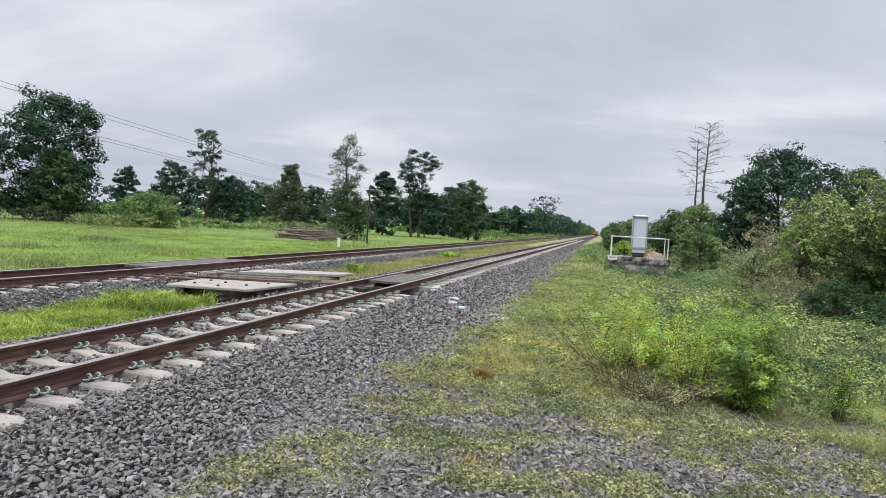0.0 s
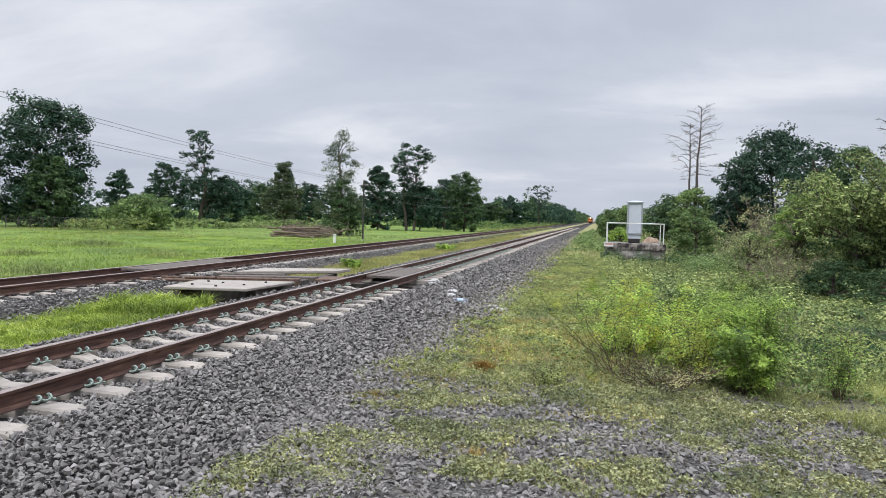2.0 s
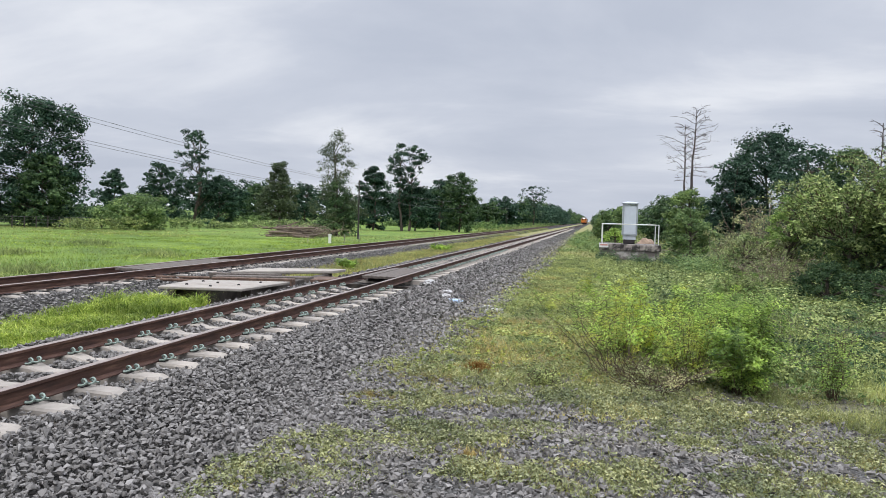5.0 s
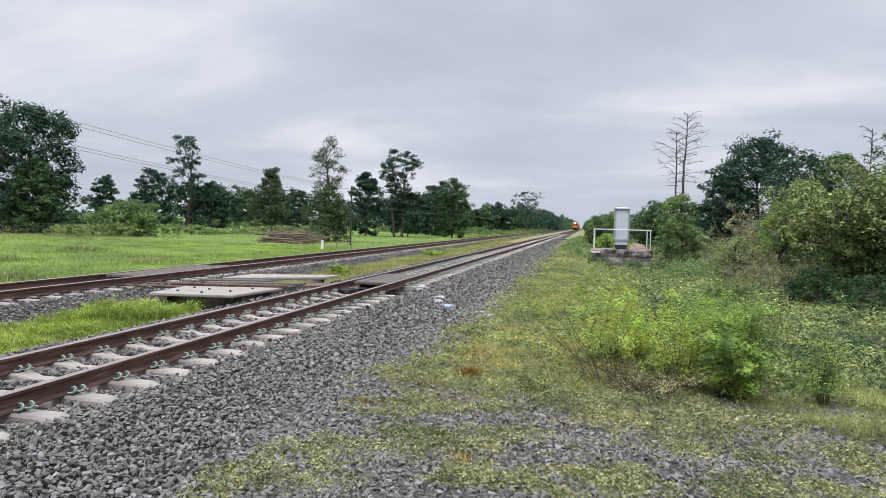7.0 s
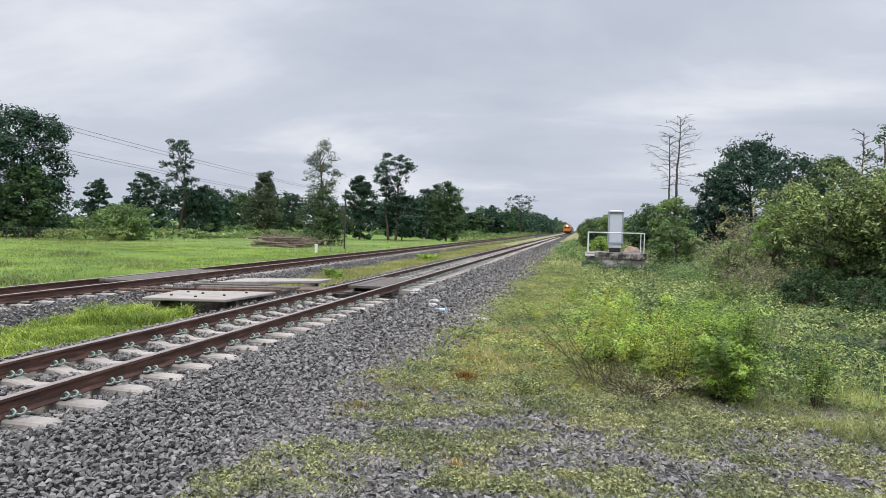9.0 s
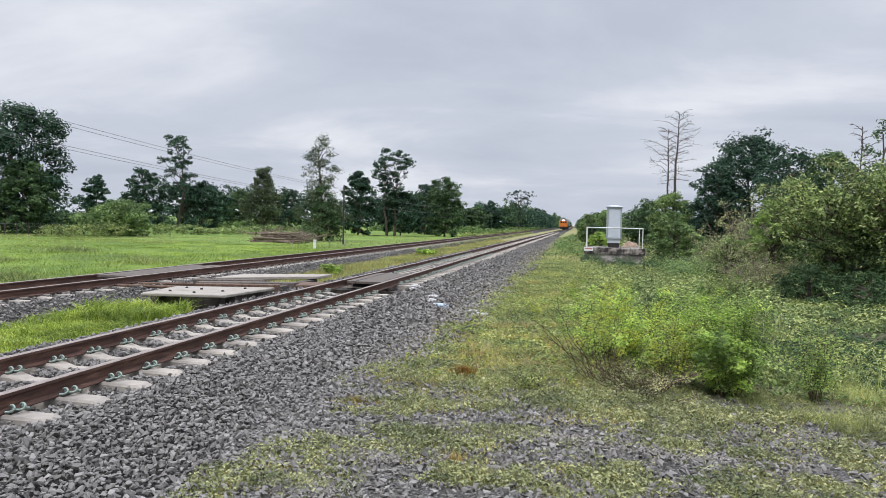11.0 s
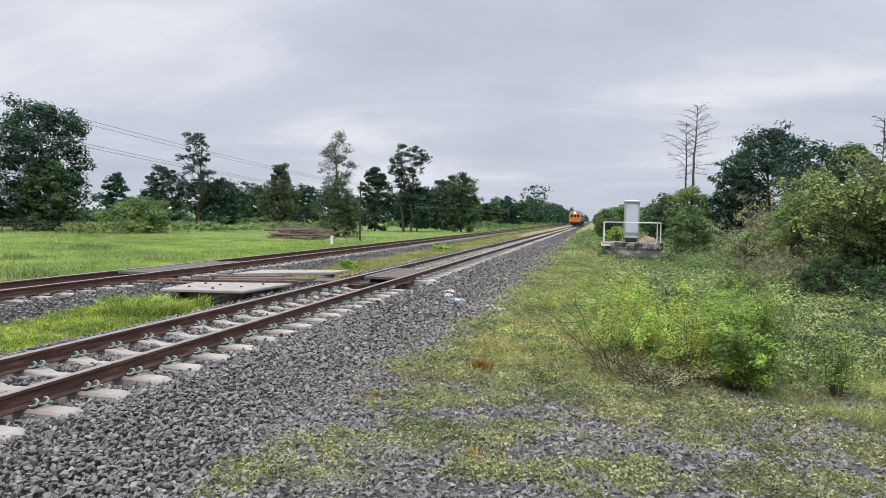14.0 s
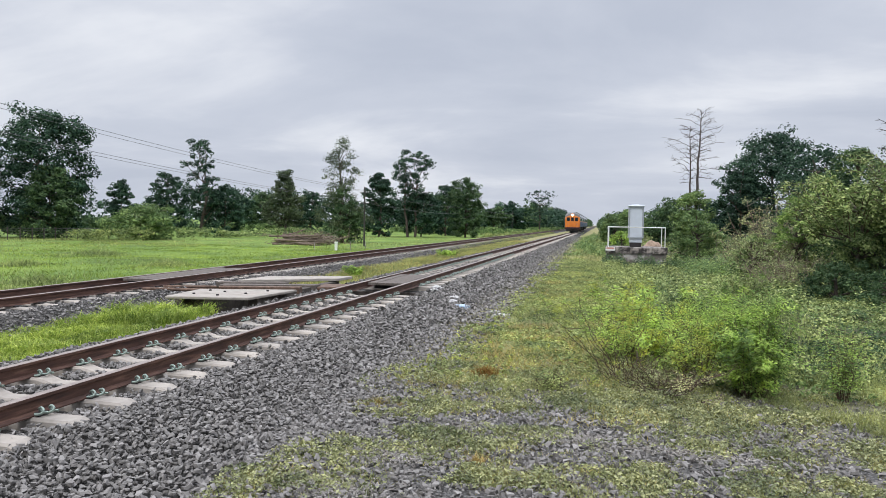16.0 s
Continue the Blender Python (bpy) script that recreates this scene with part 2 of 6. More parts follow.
TWIG = plain("twig_tan", (0.20, 0.155, 0.12), rough=0.9, grain=25, var=0.3, bump=0.2)
POLEWOOD = plain("pole_wood", (0.05, 0.045, 0.042), rough=0.9, grain=10, var=0.3)
EARTH = plain("bare_earth", (0.30, 0.215, 0.155), rough=0.95, grain=5, var=0.3, bump=0.6)
WIRE = plain("wire_dark", (0.09, 0.09, 0.10), rough=0.6, grain=10, var=0.1)
# dark blue-green: part of the blue stands in for distance haze
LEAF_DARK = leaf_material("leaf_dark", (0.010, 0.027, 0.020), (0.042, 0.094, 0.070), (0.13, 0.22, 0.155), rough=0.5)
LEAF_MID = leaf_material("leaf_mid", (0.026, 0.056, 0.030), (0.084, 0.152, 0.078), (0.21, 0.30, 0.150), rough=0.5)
LEAF_OLIVE = leaf_material("leaf_olive", (0.06, 0.085, 0.052), (0.112, 0.148, 0.088), (0.20, 0.245, 0.15))
LEAF_SHRUB = leaf_material("leaf_shrub", (0.08, 0.14, 0.06), (0.19, 0.29, 0.12), (0.36, 0.46, 0.21), 0.33, rough=0.5, patch=0.5)
LEAF_CREEP = leaf_material("leaf_creeping", (0.12, 0.13, 0.07), (0.33, 0.35, 0.20), (0.51, 0.52, 0.34), 0.22, patch=1.2)
LEAF_BUSH = leaf_material("leaf_bush", (0.035, 0.065, 0.028), (0.26, 0.36, 0.145), (0.70, 0.76, 0.42), 0.28, patch=0.7)
LEAF_FRESH = leaf_material("leaf_fresh", (0.16, 0.28, 0.06), (0.48, 0.66, 0.17), (0.66, 0.80, 0.28), 0.48, patch=0.9)
LEAF_FRESH_DULL = leaf_material("leaf_fresh_dull", (0.10, 0.19, 0.06), (0.27, 0.40, 0.13), (0.46, 0.57, 0.22), 0.45, patch=0.9)
LEAF_WEED = leaf_material("leaf_weed", (0.075, 0.105, 0.04), (0.31, 0.37, 0.155), (0.51, 0.56, 0.27), 0.24, patch=0.6)
GRASS_LUSH = leaf_material("grass_lush_blade", (0.12, 0.20, 0.035), (0.29, 0.39, 0.075), (0.52, 0.58, 0.18), 0.32, patch=0.8)
LEAF_YELLOW = leaf_material("leaf_yellow", (0.36, 0.42, 0.08), (0.56, 0.62, 0.14), (0.70, 0.70, 0.20), 0.45, patch=0.9)
LEAF_PALE = leaf_material("leaf_pale", (0.22, 0.25, 0.13), (0.40, 0.44, 0.24), (0.62, 0.64, 0.40), 0.4, patch=0.8)
LEAF_BROWN = leaf_material("leaf_brown", (0.12, 0.11, 0.07), (0.26, 0.24, 0.15), (0.46, 0.42, 0.28), 0.2, patch=0.8)
GRASS = leaf_material("grass_blade", (0.22, 0.25, 0.09), (0.38, 0.41, 0.18), (0.53, 0.55, 0.27), 0.35, patch=0.4)
GRASS_FIELD = leaf_material("grass_field_blade", (0.18, 0.27, 0.045), (0.30, 0.40, 0.075), (0.42, 0.51, 0.12), 0.35, patch=0.16)
GRASS_DRY = leaf_material("grass_dry_blade", (0.26, 0.205, 0.085), (0.48, 0.405, 0.17), (0.64, 0.56, 0.28), 0.3, patch=1.2)
TUFT_BROWN = leaf_material("tuft_brown", (0.20, 0.10, 0.03), (0.34, 0.18, 0.055), (0.46, 0.28, 0.10), 0.3)
DRY_RUST = leaf_material("dry_rust_blade", (0.22, 0.155, 0.065), (0.34, 0.26, 0.11), (0.45, 0.37, 0.18), 0.2, patch=1.2)
GLASS = Mat("window_glass").set(Roughness=0.08).m
GLASS.node_tree.nodes["Principled BSDF"].inputs["Base Color"].default_value = (0.012, 0.014, 0.017, 1)
ORANGE = plain("train_orange", (0.66, 0.19, 0.025), rough=0.42, grain=2, var=0.1, bump=0.03)
TRAINBLUE = plain("train_blue", (0.045, 0.075, 0.16), rough=0.4, grain=2, var=0.15, bump=0.03)
TRAINGREY = plain("train_stainless", (0.36, 0.38, 0.42), rough=0.35, metal=0.6, grain=3, var=0.1, bump=0.05)
TRAINROOF = plain("train_roof", (0.20, 0.20, 0.21), rough=0.6, grain=2, var=0.2)
SKIRT = plain("train_skirt_red", (0.16, 0.030, 0.022), rough=0.6, grain=4, var=0.3, bump=0.05)
UNDER = plain("train_underframe", (0.018, 0.016, 0.016), rough=0.8, grain=6, var=0.3)
LAMP = Mat("headlamp_glow").set(Roughness=0.3).m
LAMP.node_tree.nodes["Principled BSDF"].inputs["Emission Color"].default_value = (1.0, 0.88, 0.66, 1)
LAMP.node_tree.nodes["Principled BSDF"].inputs["Emission Strength"].default_value = 14.0
BOTTLE = Mat("clear_plastic").set(Roughness=0.12, Transmission_Weight=0.75, IOR=1.3).m
BOTTLE.node_tree.nodes["Principled BSDF"].inputs["Base Color"].default_value = (0.78, 0.86, 0.95, 1)
LABELBLUE = plain("bottle_label", (0.42, 0.54, 0.70), rough=0.4, grain=30, var=0.2)
LITTER = plain("litter_white", (0.40, 0.39, 0.38), rough=0.7, grain=20, var=0.15)

# ---- mesh helpers ----


def mesh_np(name, verts, faces, mat, smooth=False):
    """A mesh from arrays: verts (n,3), faces (m,k) with one k."""
    verts, faces = np.asarray(verts, np.float32), np.asarray(faces, np.int32)
    me = bpy.data.meshes.new(name)
    me.vertices.add(len(verts)); me.vertices.foreach_set("co", verts.ravel())
    k = faces.shape[1]
    me.loops.add(faces.size); me.loops.foreach_set("vertex_index", faces.ravel())
    me.polygons.add(len(faces))
    me.polygons.foreach_set("loop_start", np.arange(0, faces.size, k, dtype=np.int32))
    me.polygons.foreach_set("loop_total", np.full(len(faces), k, np.int32))
    me.update(calc_edges=True)
    me.polygons.foreach_set("use_smooth", np.full(len(faces), smooth, bool))
    me.materials.append(mat)
    return me


def part(name, data, material=None, parent=None, label="", m=None):
    """Links a bmesh or a mesh as one object under a thing."""
    if isinstance(data, bmesh.types.BMesh):
        me = bpy.data.meshes.new(name)
        data.to_mesh(me); data.free()
        me.materials.append(material)
        data = me
    ob = new(name, data)
    if m is not None:
        ob.matrix_basis = m
    if parent:
        ob.parent = parent
    return tagged(ob, label) if label else ob


def thing(name, label, category, m=None, group="", kind=""):
    ob = new(name)
    ob.empty_display_size = 0.2
    if m is not None:
        ob.matrix_basis = m
    return tagged(ob, label, category, group, kind)


def box(bm, x0, y0, z0, x1, y1, z1, bevel=0.0):
    g = bmesh.ops.create_cube(bm, size=1.0, matrix=Matrix.LocRotScale(((x0 + x1) / 2, (y0 + y1) / 2, (z0 + z1) / 2), None, (abs(x1 - x0), abs(y1 - y0), abs(z1 - z0))))
    if bevel:
        es = list({e for v in g["verts"] for e in v.link_edges})
        bmesh.ops.bevel(bm, geom=es, offset=bevel, segments=2, affect="EDGES", profile=0.6)
    return bm


def boxm(*a, bevel=0.0):
    return box(bmesh.new(), *a, bevel=bevel)


def cyl(bm, r, h, m, seg=14, r2=None):
    bmesh.ops.create_cone(bm, cap_ends=True, segments=seg, radius1=r, radius2=r if r2 is None else r2, depth=h, matrix=m)
    return bm


def tubes(paths, sides=6):
    """Tapered tubes: paths is a list of (points (n,3), radii (n,))."""
    V, F, base = [], [], 0
    ang = np.linspace(0, 2 * np.pi, sides, endpoint=False)
    for pts, rad in paths:
        pts, rad = np.asarray(pts, float), np.asarray(rad, float)
        d = np.gradient(pts, axis=0)
        d /= np.linalg.norm(d, axis=1)[:, None] + 1e-9
        ref = np.array([0, 0, 1.0]) if abs(d[0, 2]) < 0.8 else np.array([1.0, 0, 0])
        u = np.cross(d, ref); u /= np.linalg.norm(u, axis=1)[:, None] + 1e-9
        w = np.cross(d, u)
        ring = pts[:, None] + rad[:, None, None] * (np.cos(ang)[None, :, None] * u[:, None] + np.sin(ang)[None, :, None] * w[:, None])
        V.append(ring.reshape(-1, 3))
        n = len(pts)
        i = np.arange(n - 1)[:, None] * sides
        j = np.arange(sides)[None]
        k = (j + 1) % sides
        F.append((np.stack([i + j, i + k, i + sides + k, i + sides + j], -1).reshape(-1, 4)) + base)
        base += n * sides
    return np.concatenate(V), np.concatenate(F)


def wobble_path(a, b, n, amp, rng):
    t = np.linspace(0, 1, n)[:, None]
    p = np.asarray(a) * (1 - t) + np.asarray(b) * t
    off = np.cumsum(rng.normal(0, amp, (n, 3)), axis=0)
    off -= off[0]
    return p + off * np.array([1, 1, 0.3])


def leaves(P, size, rng, aspect=0.5, flat=0.4, droop=0.0, out=None):
    """Folded four-point leaves at P (n,3), one island each."""
    n = len(P)
    size = np.broadcast_to(size, n) * rng.uniform(0.65, 1.35, n)
    d = rng.normal(size=(n, 3)); d[:, 2] *= flat; d[:, 2] -= droop
    d /= np.linalg.norm(d, axis=1)[:, None]
    nrm = rng.normal(size=(n, 3)) * 0.5 + np.array([0, 0, 1.0])
    if out is not None:
        nrm = nrm * 0.6 + out * 1.3
        d = d - nrm * ((d * nrm).sum(1) / (nrm * nrm).sum(1))[:, None] * 0.85
        d /= np.linalg.norm(d, axis=1)[:, None] + 1e-9
    s = np.cross(d, nrm); s /= np.linalg.norm(s, axis=1)[:, None] + 1e-9
    up = np.cross(s, d)
    L, W = size[:, None], size[:, None] * aspect
    mid = P + d * L * 0.05 + up * L * 0.0
    v = np.stack([P - d * L * 0.5, mid + s * W * 0.5 + up * W * 0.22, P + d * L * 0.5, mid - s * W * 0.5 + up * W * 0.22], 1)
    i = np.arange(n)[:, None] * 4
    f = np.concatenate([i + np.array([[0, 1, 2]]), i + np.array([[0, 2, 3]])])
    return v.reshape(-1, 3), f


def blades(P, h, w, rng, lean=0.35, bend=0.35, fine=False):
    """Grass blades: bent ones of three triangles, or straight ones of one."""
    n = len(P)
    h = np.broadcast_to(h, n) * rng.uniform(0.55, 1.3, n)
    a = rng.uniform(0, 2 * np.pi, n)
    side = np.stack([np.cos(a), np.sin(a), np.zeros(n)], 1) * (w * rng.uniform(0.7, 1.3, n))[:, None]
    b = rng.uniform(0, 2 * np.pi, n)
    tilt = np.stack([np.cos(b), np.sin(b), np.zeros(n)], 1) * (rng.uniform(0, 1, n) * h)[:, None]
    z = np.array([0, 0, 1.0]) * h[:, None]
    m = P + z * 0.55 + tilt * lean * 0.5
    tip = P + z * (1 - 0.25 * bend) + tilt * (lean + bend)
    if not fine:
        v = np.stack([P - side * 1.2, P + side * 1.2, tip], 1)
        return v.reshape(-1, 3), np.arange(n * 3).reshape(-1, 3)
    v = np.stack([P - side, P + side, m + side * 0.75, m - side * 0.75, tip], 1)
    i = np.arange(n)[:, None] * 5
    f = np.concatenate([i + np.array([[0, 1, 2]]), i + np.array([[0, 2, 3]]), i + np.array([[3, 2, 4]])])
    return v.reshape(-1, 3), f


GRID = np.random.default_rng(3).random((64, 64))


def vnoise(x, y, scale):
    """Smooth value noise, 0 to 1."""
    x, y = np.asarray(x) * scale + 1000, np.asarray(y) * scale + 1000
    i, j = np.floor(x).astype(int), np.floor(y).astype(int)
    u, v = x - i, y - j
    u, v = u * u * (3 - 2 * u), v * v * (3 - 2 * v)
    g = lambda a, b: GRID[a % 64, b % 64]
    return (g(i, j) * (1 - u) + g(i + 1, j) * u) * (1 - v) + (g(i, j + 1) * (1 - u) + g(i + 1, j + 1) * u) * v


def fnoise(x, y, scale):
    return (vnoise(x, y, scale) * 0.55 + vnoise(x, y, scale * 2.3) * 0.3 + vnoise(x, y, scale * 5.1) * 0.15)


# ---- ground and track beds ----
RAIL_Z = 0.45
HEAD_K = 0.0040                  # the tracks drift this far to the right for each metre
XN, XF = -4.925, -10.62          # centre lines of the near and the far track
HALF = 0.5335
PROFILE_X = [-3000, -17, -14.2, -12.9, -12.0, -9.2, -8.6, -6.6, -5.5, -3.2, -2.2, 1.0, 2.6, 5.5, 12, 3000]
PROFILE_Z = [-0.5, -0.5, -0.25, 0.02, 0.05, 0.05, 0.08, 0.10, 0.02, 0.02, 0.10, 0.10, 0.0, 0.0, 0.1, 0.1]


def ground_z(x, y):
    x, y = np.asarray(x, float), np.asarray(y, float)
    z = np.interp(x, PROFILE_X, PROFILE_Z)
    amp = np.where((x > -13) & (x < 2.0), 0.035, 0.12) * np.clip((np.abs(x) + 6) / 10, 0.5, 1)
    z = z + (fnoise(x, y, 0.35) - 0.5) * amp * 2
    z = z - 0.32 * np.clip((x + 0.4) / 1.6, 0, 1) * np.clip((y - 20) / 12, 0, 1) * np.clip((6.5 - x) / 2.5, 0, 1)
    pit = (x > -7.95) & (x < -6.35) & (y > 12.2) & (y < 17.6)
    pit |= (x > -5.95) & (x < -3.8) & (y > 15.2) & (y < 17.0)
    return np.where(pit, -1.3, z)


def bed_z(x, y, centre):
    x = np.asarray(x, float) - HEAD_K * np.asarray(y, float)
    d = np.abs(np.asarray(x, float) - centre)
    w = 1.30 + (fnoise(x, y, 0.8) - 0.5) * 0.25
    inner = np.where(d < 1.02, 0.243, 0.256) + (fnoise(x, y, 2.0) - 0.5) * 0.03
    right = np.asarray(x) > centre
    fall = np.where(right & (centre > -6), 0.155, 0.30)
    z = inner - np.maximum(0, d - w) * fall
    if centre > -6:
        y = np.asarray(y)
        z = np.where((y > 15.25) & (y < 16.95) & (d < 0.95), -1.2, z)
    return z


def sheet(name, xs, ys, fz, mat, drift=0.0):
    X, Y = np.meshgrid(xs, ys)
    X = X + drift * Y
    V = np.stack([X, Y, fz(X, Y)], -1).reshape(-1, 3)
    nx, ny = len(xs), len(ys)
    i = (np.arange(ny - 1)[:, None] * nx + np.arange(nx - 1)[None]).reshape(-1, 1)
    return new(name, mesh_np(name, V, i + np.array([[0, 1, nx + 1, nx]]), mat, smooth=True))


gx = np.unique(np.concatenate([-np.geomspace(40, 3000, 22), np.arange(-40, -14, 1.0), np.arange(-14, 4, 0.2), np.arange(4, 30, 0.6), np.geomspace(30, 3000, 22)]))
gy = np.unique(np.concatenate([[-600, -200, -60, -25, -10], np.arange(-4, 24, 0.24), np.arange(24, 70, 1.0), np.geomspace(70, 3400, 36)]))
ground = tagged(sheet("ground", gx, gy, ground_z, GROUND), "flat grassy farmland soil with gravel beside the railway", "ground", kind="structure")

by = np.unique(np.concatenate([[-300, -80, -20], np.arange(-6, 30, 0.2), np.arange(30, 80, 0.9), np.geomspace(80, 1600, 60)]))
bed_near = tagged(sheet("ballast_bed_near", np.arange(XN - 2.1, XN + 3.2, 0.11), by, lambda x, y: bed_z(x, y, XN) - 0.058, BALLAST_GAP_SHADE, HEAD_K),
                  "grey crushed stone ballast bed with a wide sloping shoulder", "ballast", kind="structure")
bed_far = tagged(sheet("ballast_bed_far", np.arange(XF - 2.2, XF + 2.3, 0.14), by, lambda x, y: bed_z(x, y, XF), BALLAST_GAP_SHADE, HEAD_K),
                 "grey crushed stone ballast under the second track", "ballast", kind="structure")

# ---- stones ----
def chipped_shapes(count, points):
    """Convex angular stones: hulls of points on a rounded block."""
    rng, out = np.random.default_rng(404), []
    for _ in range(count):
        p = rng.uniform(-1, 1, (points, 3))
        p /= (np.abs(p) ** 5).sum(1)[:, None] ** 0.2
        bm = bmesh.new()
        for q in p:
            bm.verts.new(q)
        bmesh.ops.convex_hull(bm, input=bm.verts[:])
        bmesh.ops.delete(bm, geom=[v for v in bm.verts if not v.link_faces], context="VERTS")
        bmesh.ops.triangulate(bm, faces=bm.faces[:])
        bm.verts.index_update()
        out.append((np.array([v.co[:] for v in bm.verts]), np.array([[v.index for v in f.verts] for f in bm.faces])))
        bm.free()
    return out


STONES_FINE, STONES_PLAIN = chipped_shapes(26, 10), chipped_shapes(14, 7)


def stones(P, r, rng, fine=True):
    n = len(P)
    size = np.stack([rng.uniform(0.95, 1.45, n), rng.uniform(0.7, 1.05, n), rng.uniform(0.5, 0.8, n)], 1) * (np.broadcast_to(r, n) * 0.92)[:, None]
    # most stones lie on a broad face, some stand on edge
    tilt = rng.normal(0, 0.38, (n, 2)) * np.where(rng.random(n) < 0.15, 2.4, 1.0)[:, None]
    w = rng.uniform(0, 2 * np.pi, n)
    shapes = STONES_FINE if fine else STONES_PLAIN
    pick = rng.integers(0, len(shapes), n)
    V, F, base = [], [], 0
    for i, (sv, sf) in enumerate(shapes):
        k = np.flatnonzero(pick == i)
        if not k.size:
            continue
        v = sv[None] * size[k][:, None]
        ca, sa, cb, sb = (g(tilt[k, j])[:, None] for j in (0, 1) for g in (np.cos, np.sin))
        cw, sw = np.cos(w[k])[:, None], np.sin(w[k])[:, None]
        x, y, z = v[..., 0], v[..., 1], v[..., 2]
        y, z = y * ca - z * sa, y * sa + z * ca
        x, z = x * cb + z * sb, z * cb - x * sb
        v = np.stack([x * cw - y * sw, x * sw + y * cw, z], -1) + P[k][:, None]
        V.append(v.reshape(-1, 3))
        F.append((np.arange(k.size)[:, None, None] * len(sv) + sf[None]).reshape(-1, 3) + base)
        base += k.size * len(sv)
    return np.concatenate(V), np.concatenate(F)


def scatter(n, x0, x1, y0, y1, rng):
    return rng.uniform(x0, x1, n), rng.uniform(y0, y1, n)


def on_sleeper(x, y, centre):
    """True where a sleeper, a rail or the culvert lies."""
    x = x - HEAD_K * y
    k = np.abs(((y - 0.2 + 0.3) % 0.6) - 0.3)
    d = np.abs(x - centre)
    far = y > 9.5
    return ((k < np.where(far, np.where(y > 28, 0.145, 0.178), 0.136)) & (d < np.where(far, 0.96, 0.86))) | (np.abs(d - HALF) < 0.10) | ((d < 1.0) & (y > 15.4) & (y < 20.2))


def jitter_grid(x0, x1, y0, y1, s, rng):
    X, Y = np.meshgrid(np.arange(x0, x1, s), np.arange(y0, y1, s))
    return (X.ravel() + rng.uniform(-0.5, 0.5, X.size) * s, Y.ravel() + rng.uniform(-0.5, 0.5, X.size) * s)


def verge_edge(y):
    """Where the ballast shoulder gives way to the verge."""
    return -2.12 + (fnoise(np.asarray(y) * 0, y, 0.5) - 0.5) * 0.9 + 0.25 * np.clip((np.asarray(y) - 8) / 8, 0, 1)


def ballast_stones(centre, spans, name, label, rng):
    V, F, base = [], [], 0
    for x0, x1, y0, y1, s in spans:
        x, y = jitter_grid(x0, x1, y0, y1, s, rng)
        x = x + HEAD_K * y
        keep = ~on_sleeper(x, y, centre)
        edge = np.minimum((x - HEAD_K * y - (centre - 1.75)) / 0.5, 1) if centre > -6 else 1
        keep &= (rng.random(x.size) < np.clip(edge, 0.15, 1))
        if centre > -6:
            lim = verge_edge(y)
            keep &= (x < lim) | (rng.random(x.size) < np.exp(-(x - lim) * 5))
        x, y = x[keep], y[keep]
        r = min(s, 0.07) * rng.uniform(0.36, 0.80, x.size) * np.where((s > 0.06) & (np.abs(x - HEAD_K * y - centre) < 1.1), 0.7, 1.0) * (0.85 if centre < -6 else 1.0)
        z = np.maximum(bed_z(x, y, centre), ground_z(x, y)) + r * rng.uniform(-0.7, 1.3, x.size)
        v, f = stones(np.stack([x, y, z], 1), r, rng, s < 0.05)
        V.append(v); F.append(f + base); base += len(v)
    return tagged(new(name, mesh_np(name, np.concatenate(V), np.concatenate(F), STONE)), label, "ballast stones", kind="stuff")


ballast_stones(XN, [(-6.7, -1.6, -3.0, 2.2, 0.062), (-6.7, -1.6, 2.2, 7.5, 0.035), (-6.7, -1.6, 7.5, 12.0, 0.042), (-6.7, -1.6, 12.0, 18.0, 0.058), (-6.7, -1.6, 18.0, 32.0, 0.078), (-6.7, -1.6, 32.0, 60.0, 0.13), (-6.7, -1.7, 60.0, 105.0, 0.22)],
               "ballast_stones", "angular grey crushed ballast stones along the near track", np.random.default_rng(11))
ballast_stones(XF, [(-12.3, -8.4, -1.0, 7.0, 0.12), (-12.3, -8.4, 7.0, 24.0, 0.062), (-12.3, -8.4, 24.0, 50.0, 0.12)],
               "ballast_stones", "angular grey crushed ballast stones along the second track", np.random.default_rng(12))

# ---- rails and sleepers ----


def rail_mesh():
    """A flat-bottomed rail: foot, web and head, 3 m lengths merged to one long bar."""
    prof = [(-0.06, -0.155), (0.06, -0.155), (0.06, -0.145), (0.012, -0.125), (0.009, -0.045), (0.033, -0.032), (0.034, -0.006),
            (0.026, 0.0), (-0.026, 0.0), (-0.034, -0.006), (-0.033, -0.032), (-0.009, -0.045), (-0.012, -0.125), (-0.06, -0.145)]
    ys = np.unique(np.concatenate([[-250, -40], np.arange(-6, 60, 3.0), np.geomspace(60, 1500, 40)]))
    k = len(prof)
    V = np.array([(px0, y, pz0) for y in ys for px0, pz0 in prof])
    i = np.arange(len(ys) - 1)[:, None] * k
    j = np.arange(k)[None]
    F = np.stack([i + j, i + (j + 1) % k, i + k + (j + 1) % k, i + k + j], -1).reshape(-1, 4)
    top = np.tile((np.arange(k) >= 6) & (np.arange(k) <= 8), len(ys) - 1)
    return mesh_np("web_and_foot", V, F[~top][:, ::-1], RUST), mesh_np("rail_head", V, F[top][:, ::-1], HEAD)


RAIL_BODY, RAIL_TOP = rail_mesh()
for centre, lab in ((XN, "rusty brown steel rail with a worn lighter head"), (XF, "rusty brown steel rail of the second track")):
    for s in (-1, 1):
        r = thing("rail", lab, "rail", pose(centre + s * HALF, 0, RAIL_Z, 0, 0, -math.degrees(math.atan(HEAD_K))), "rails")
        part("web_and_foot", RAIL_BODY, parent=r)
        part("rail_head", RAIL_TOP, parent=r, label="worn lighter running surface")

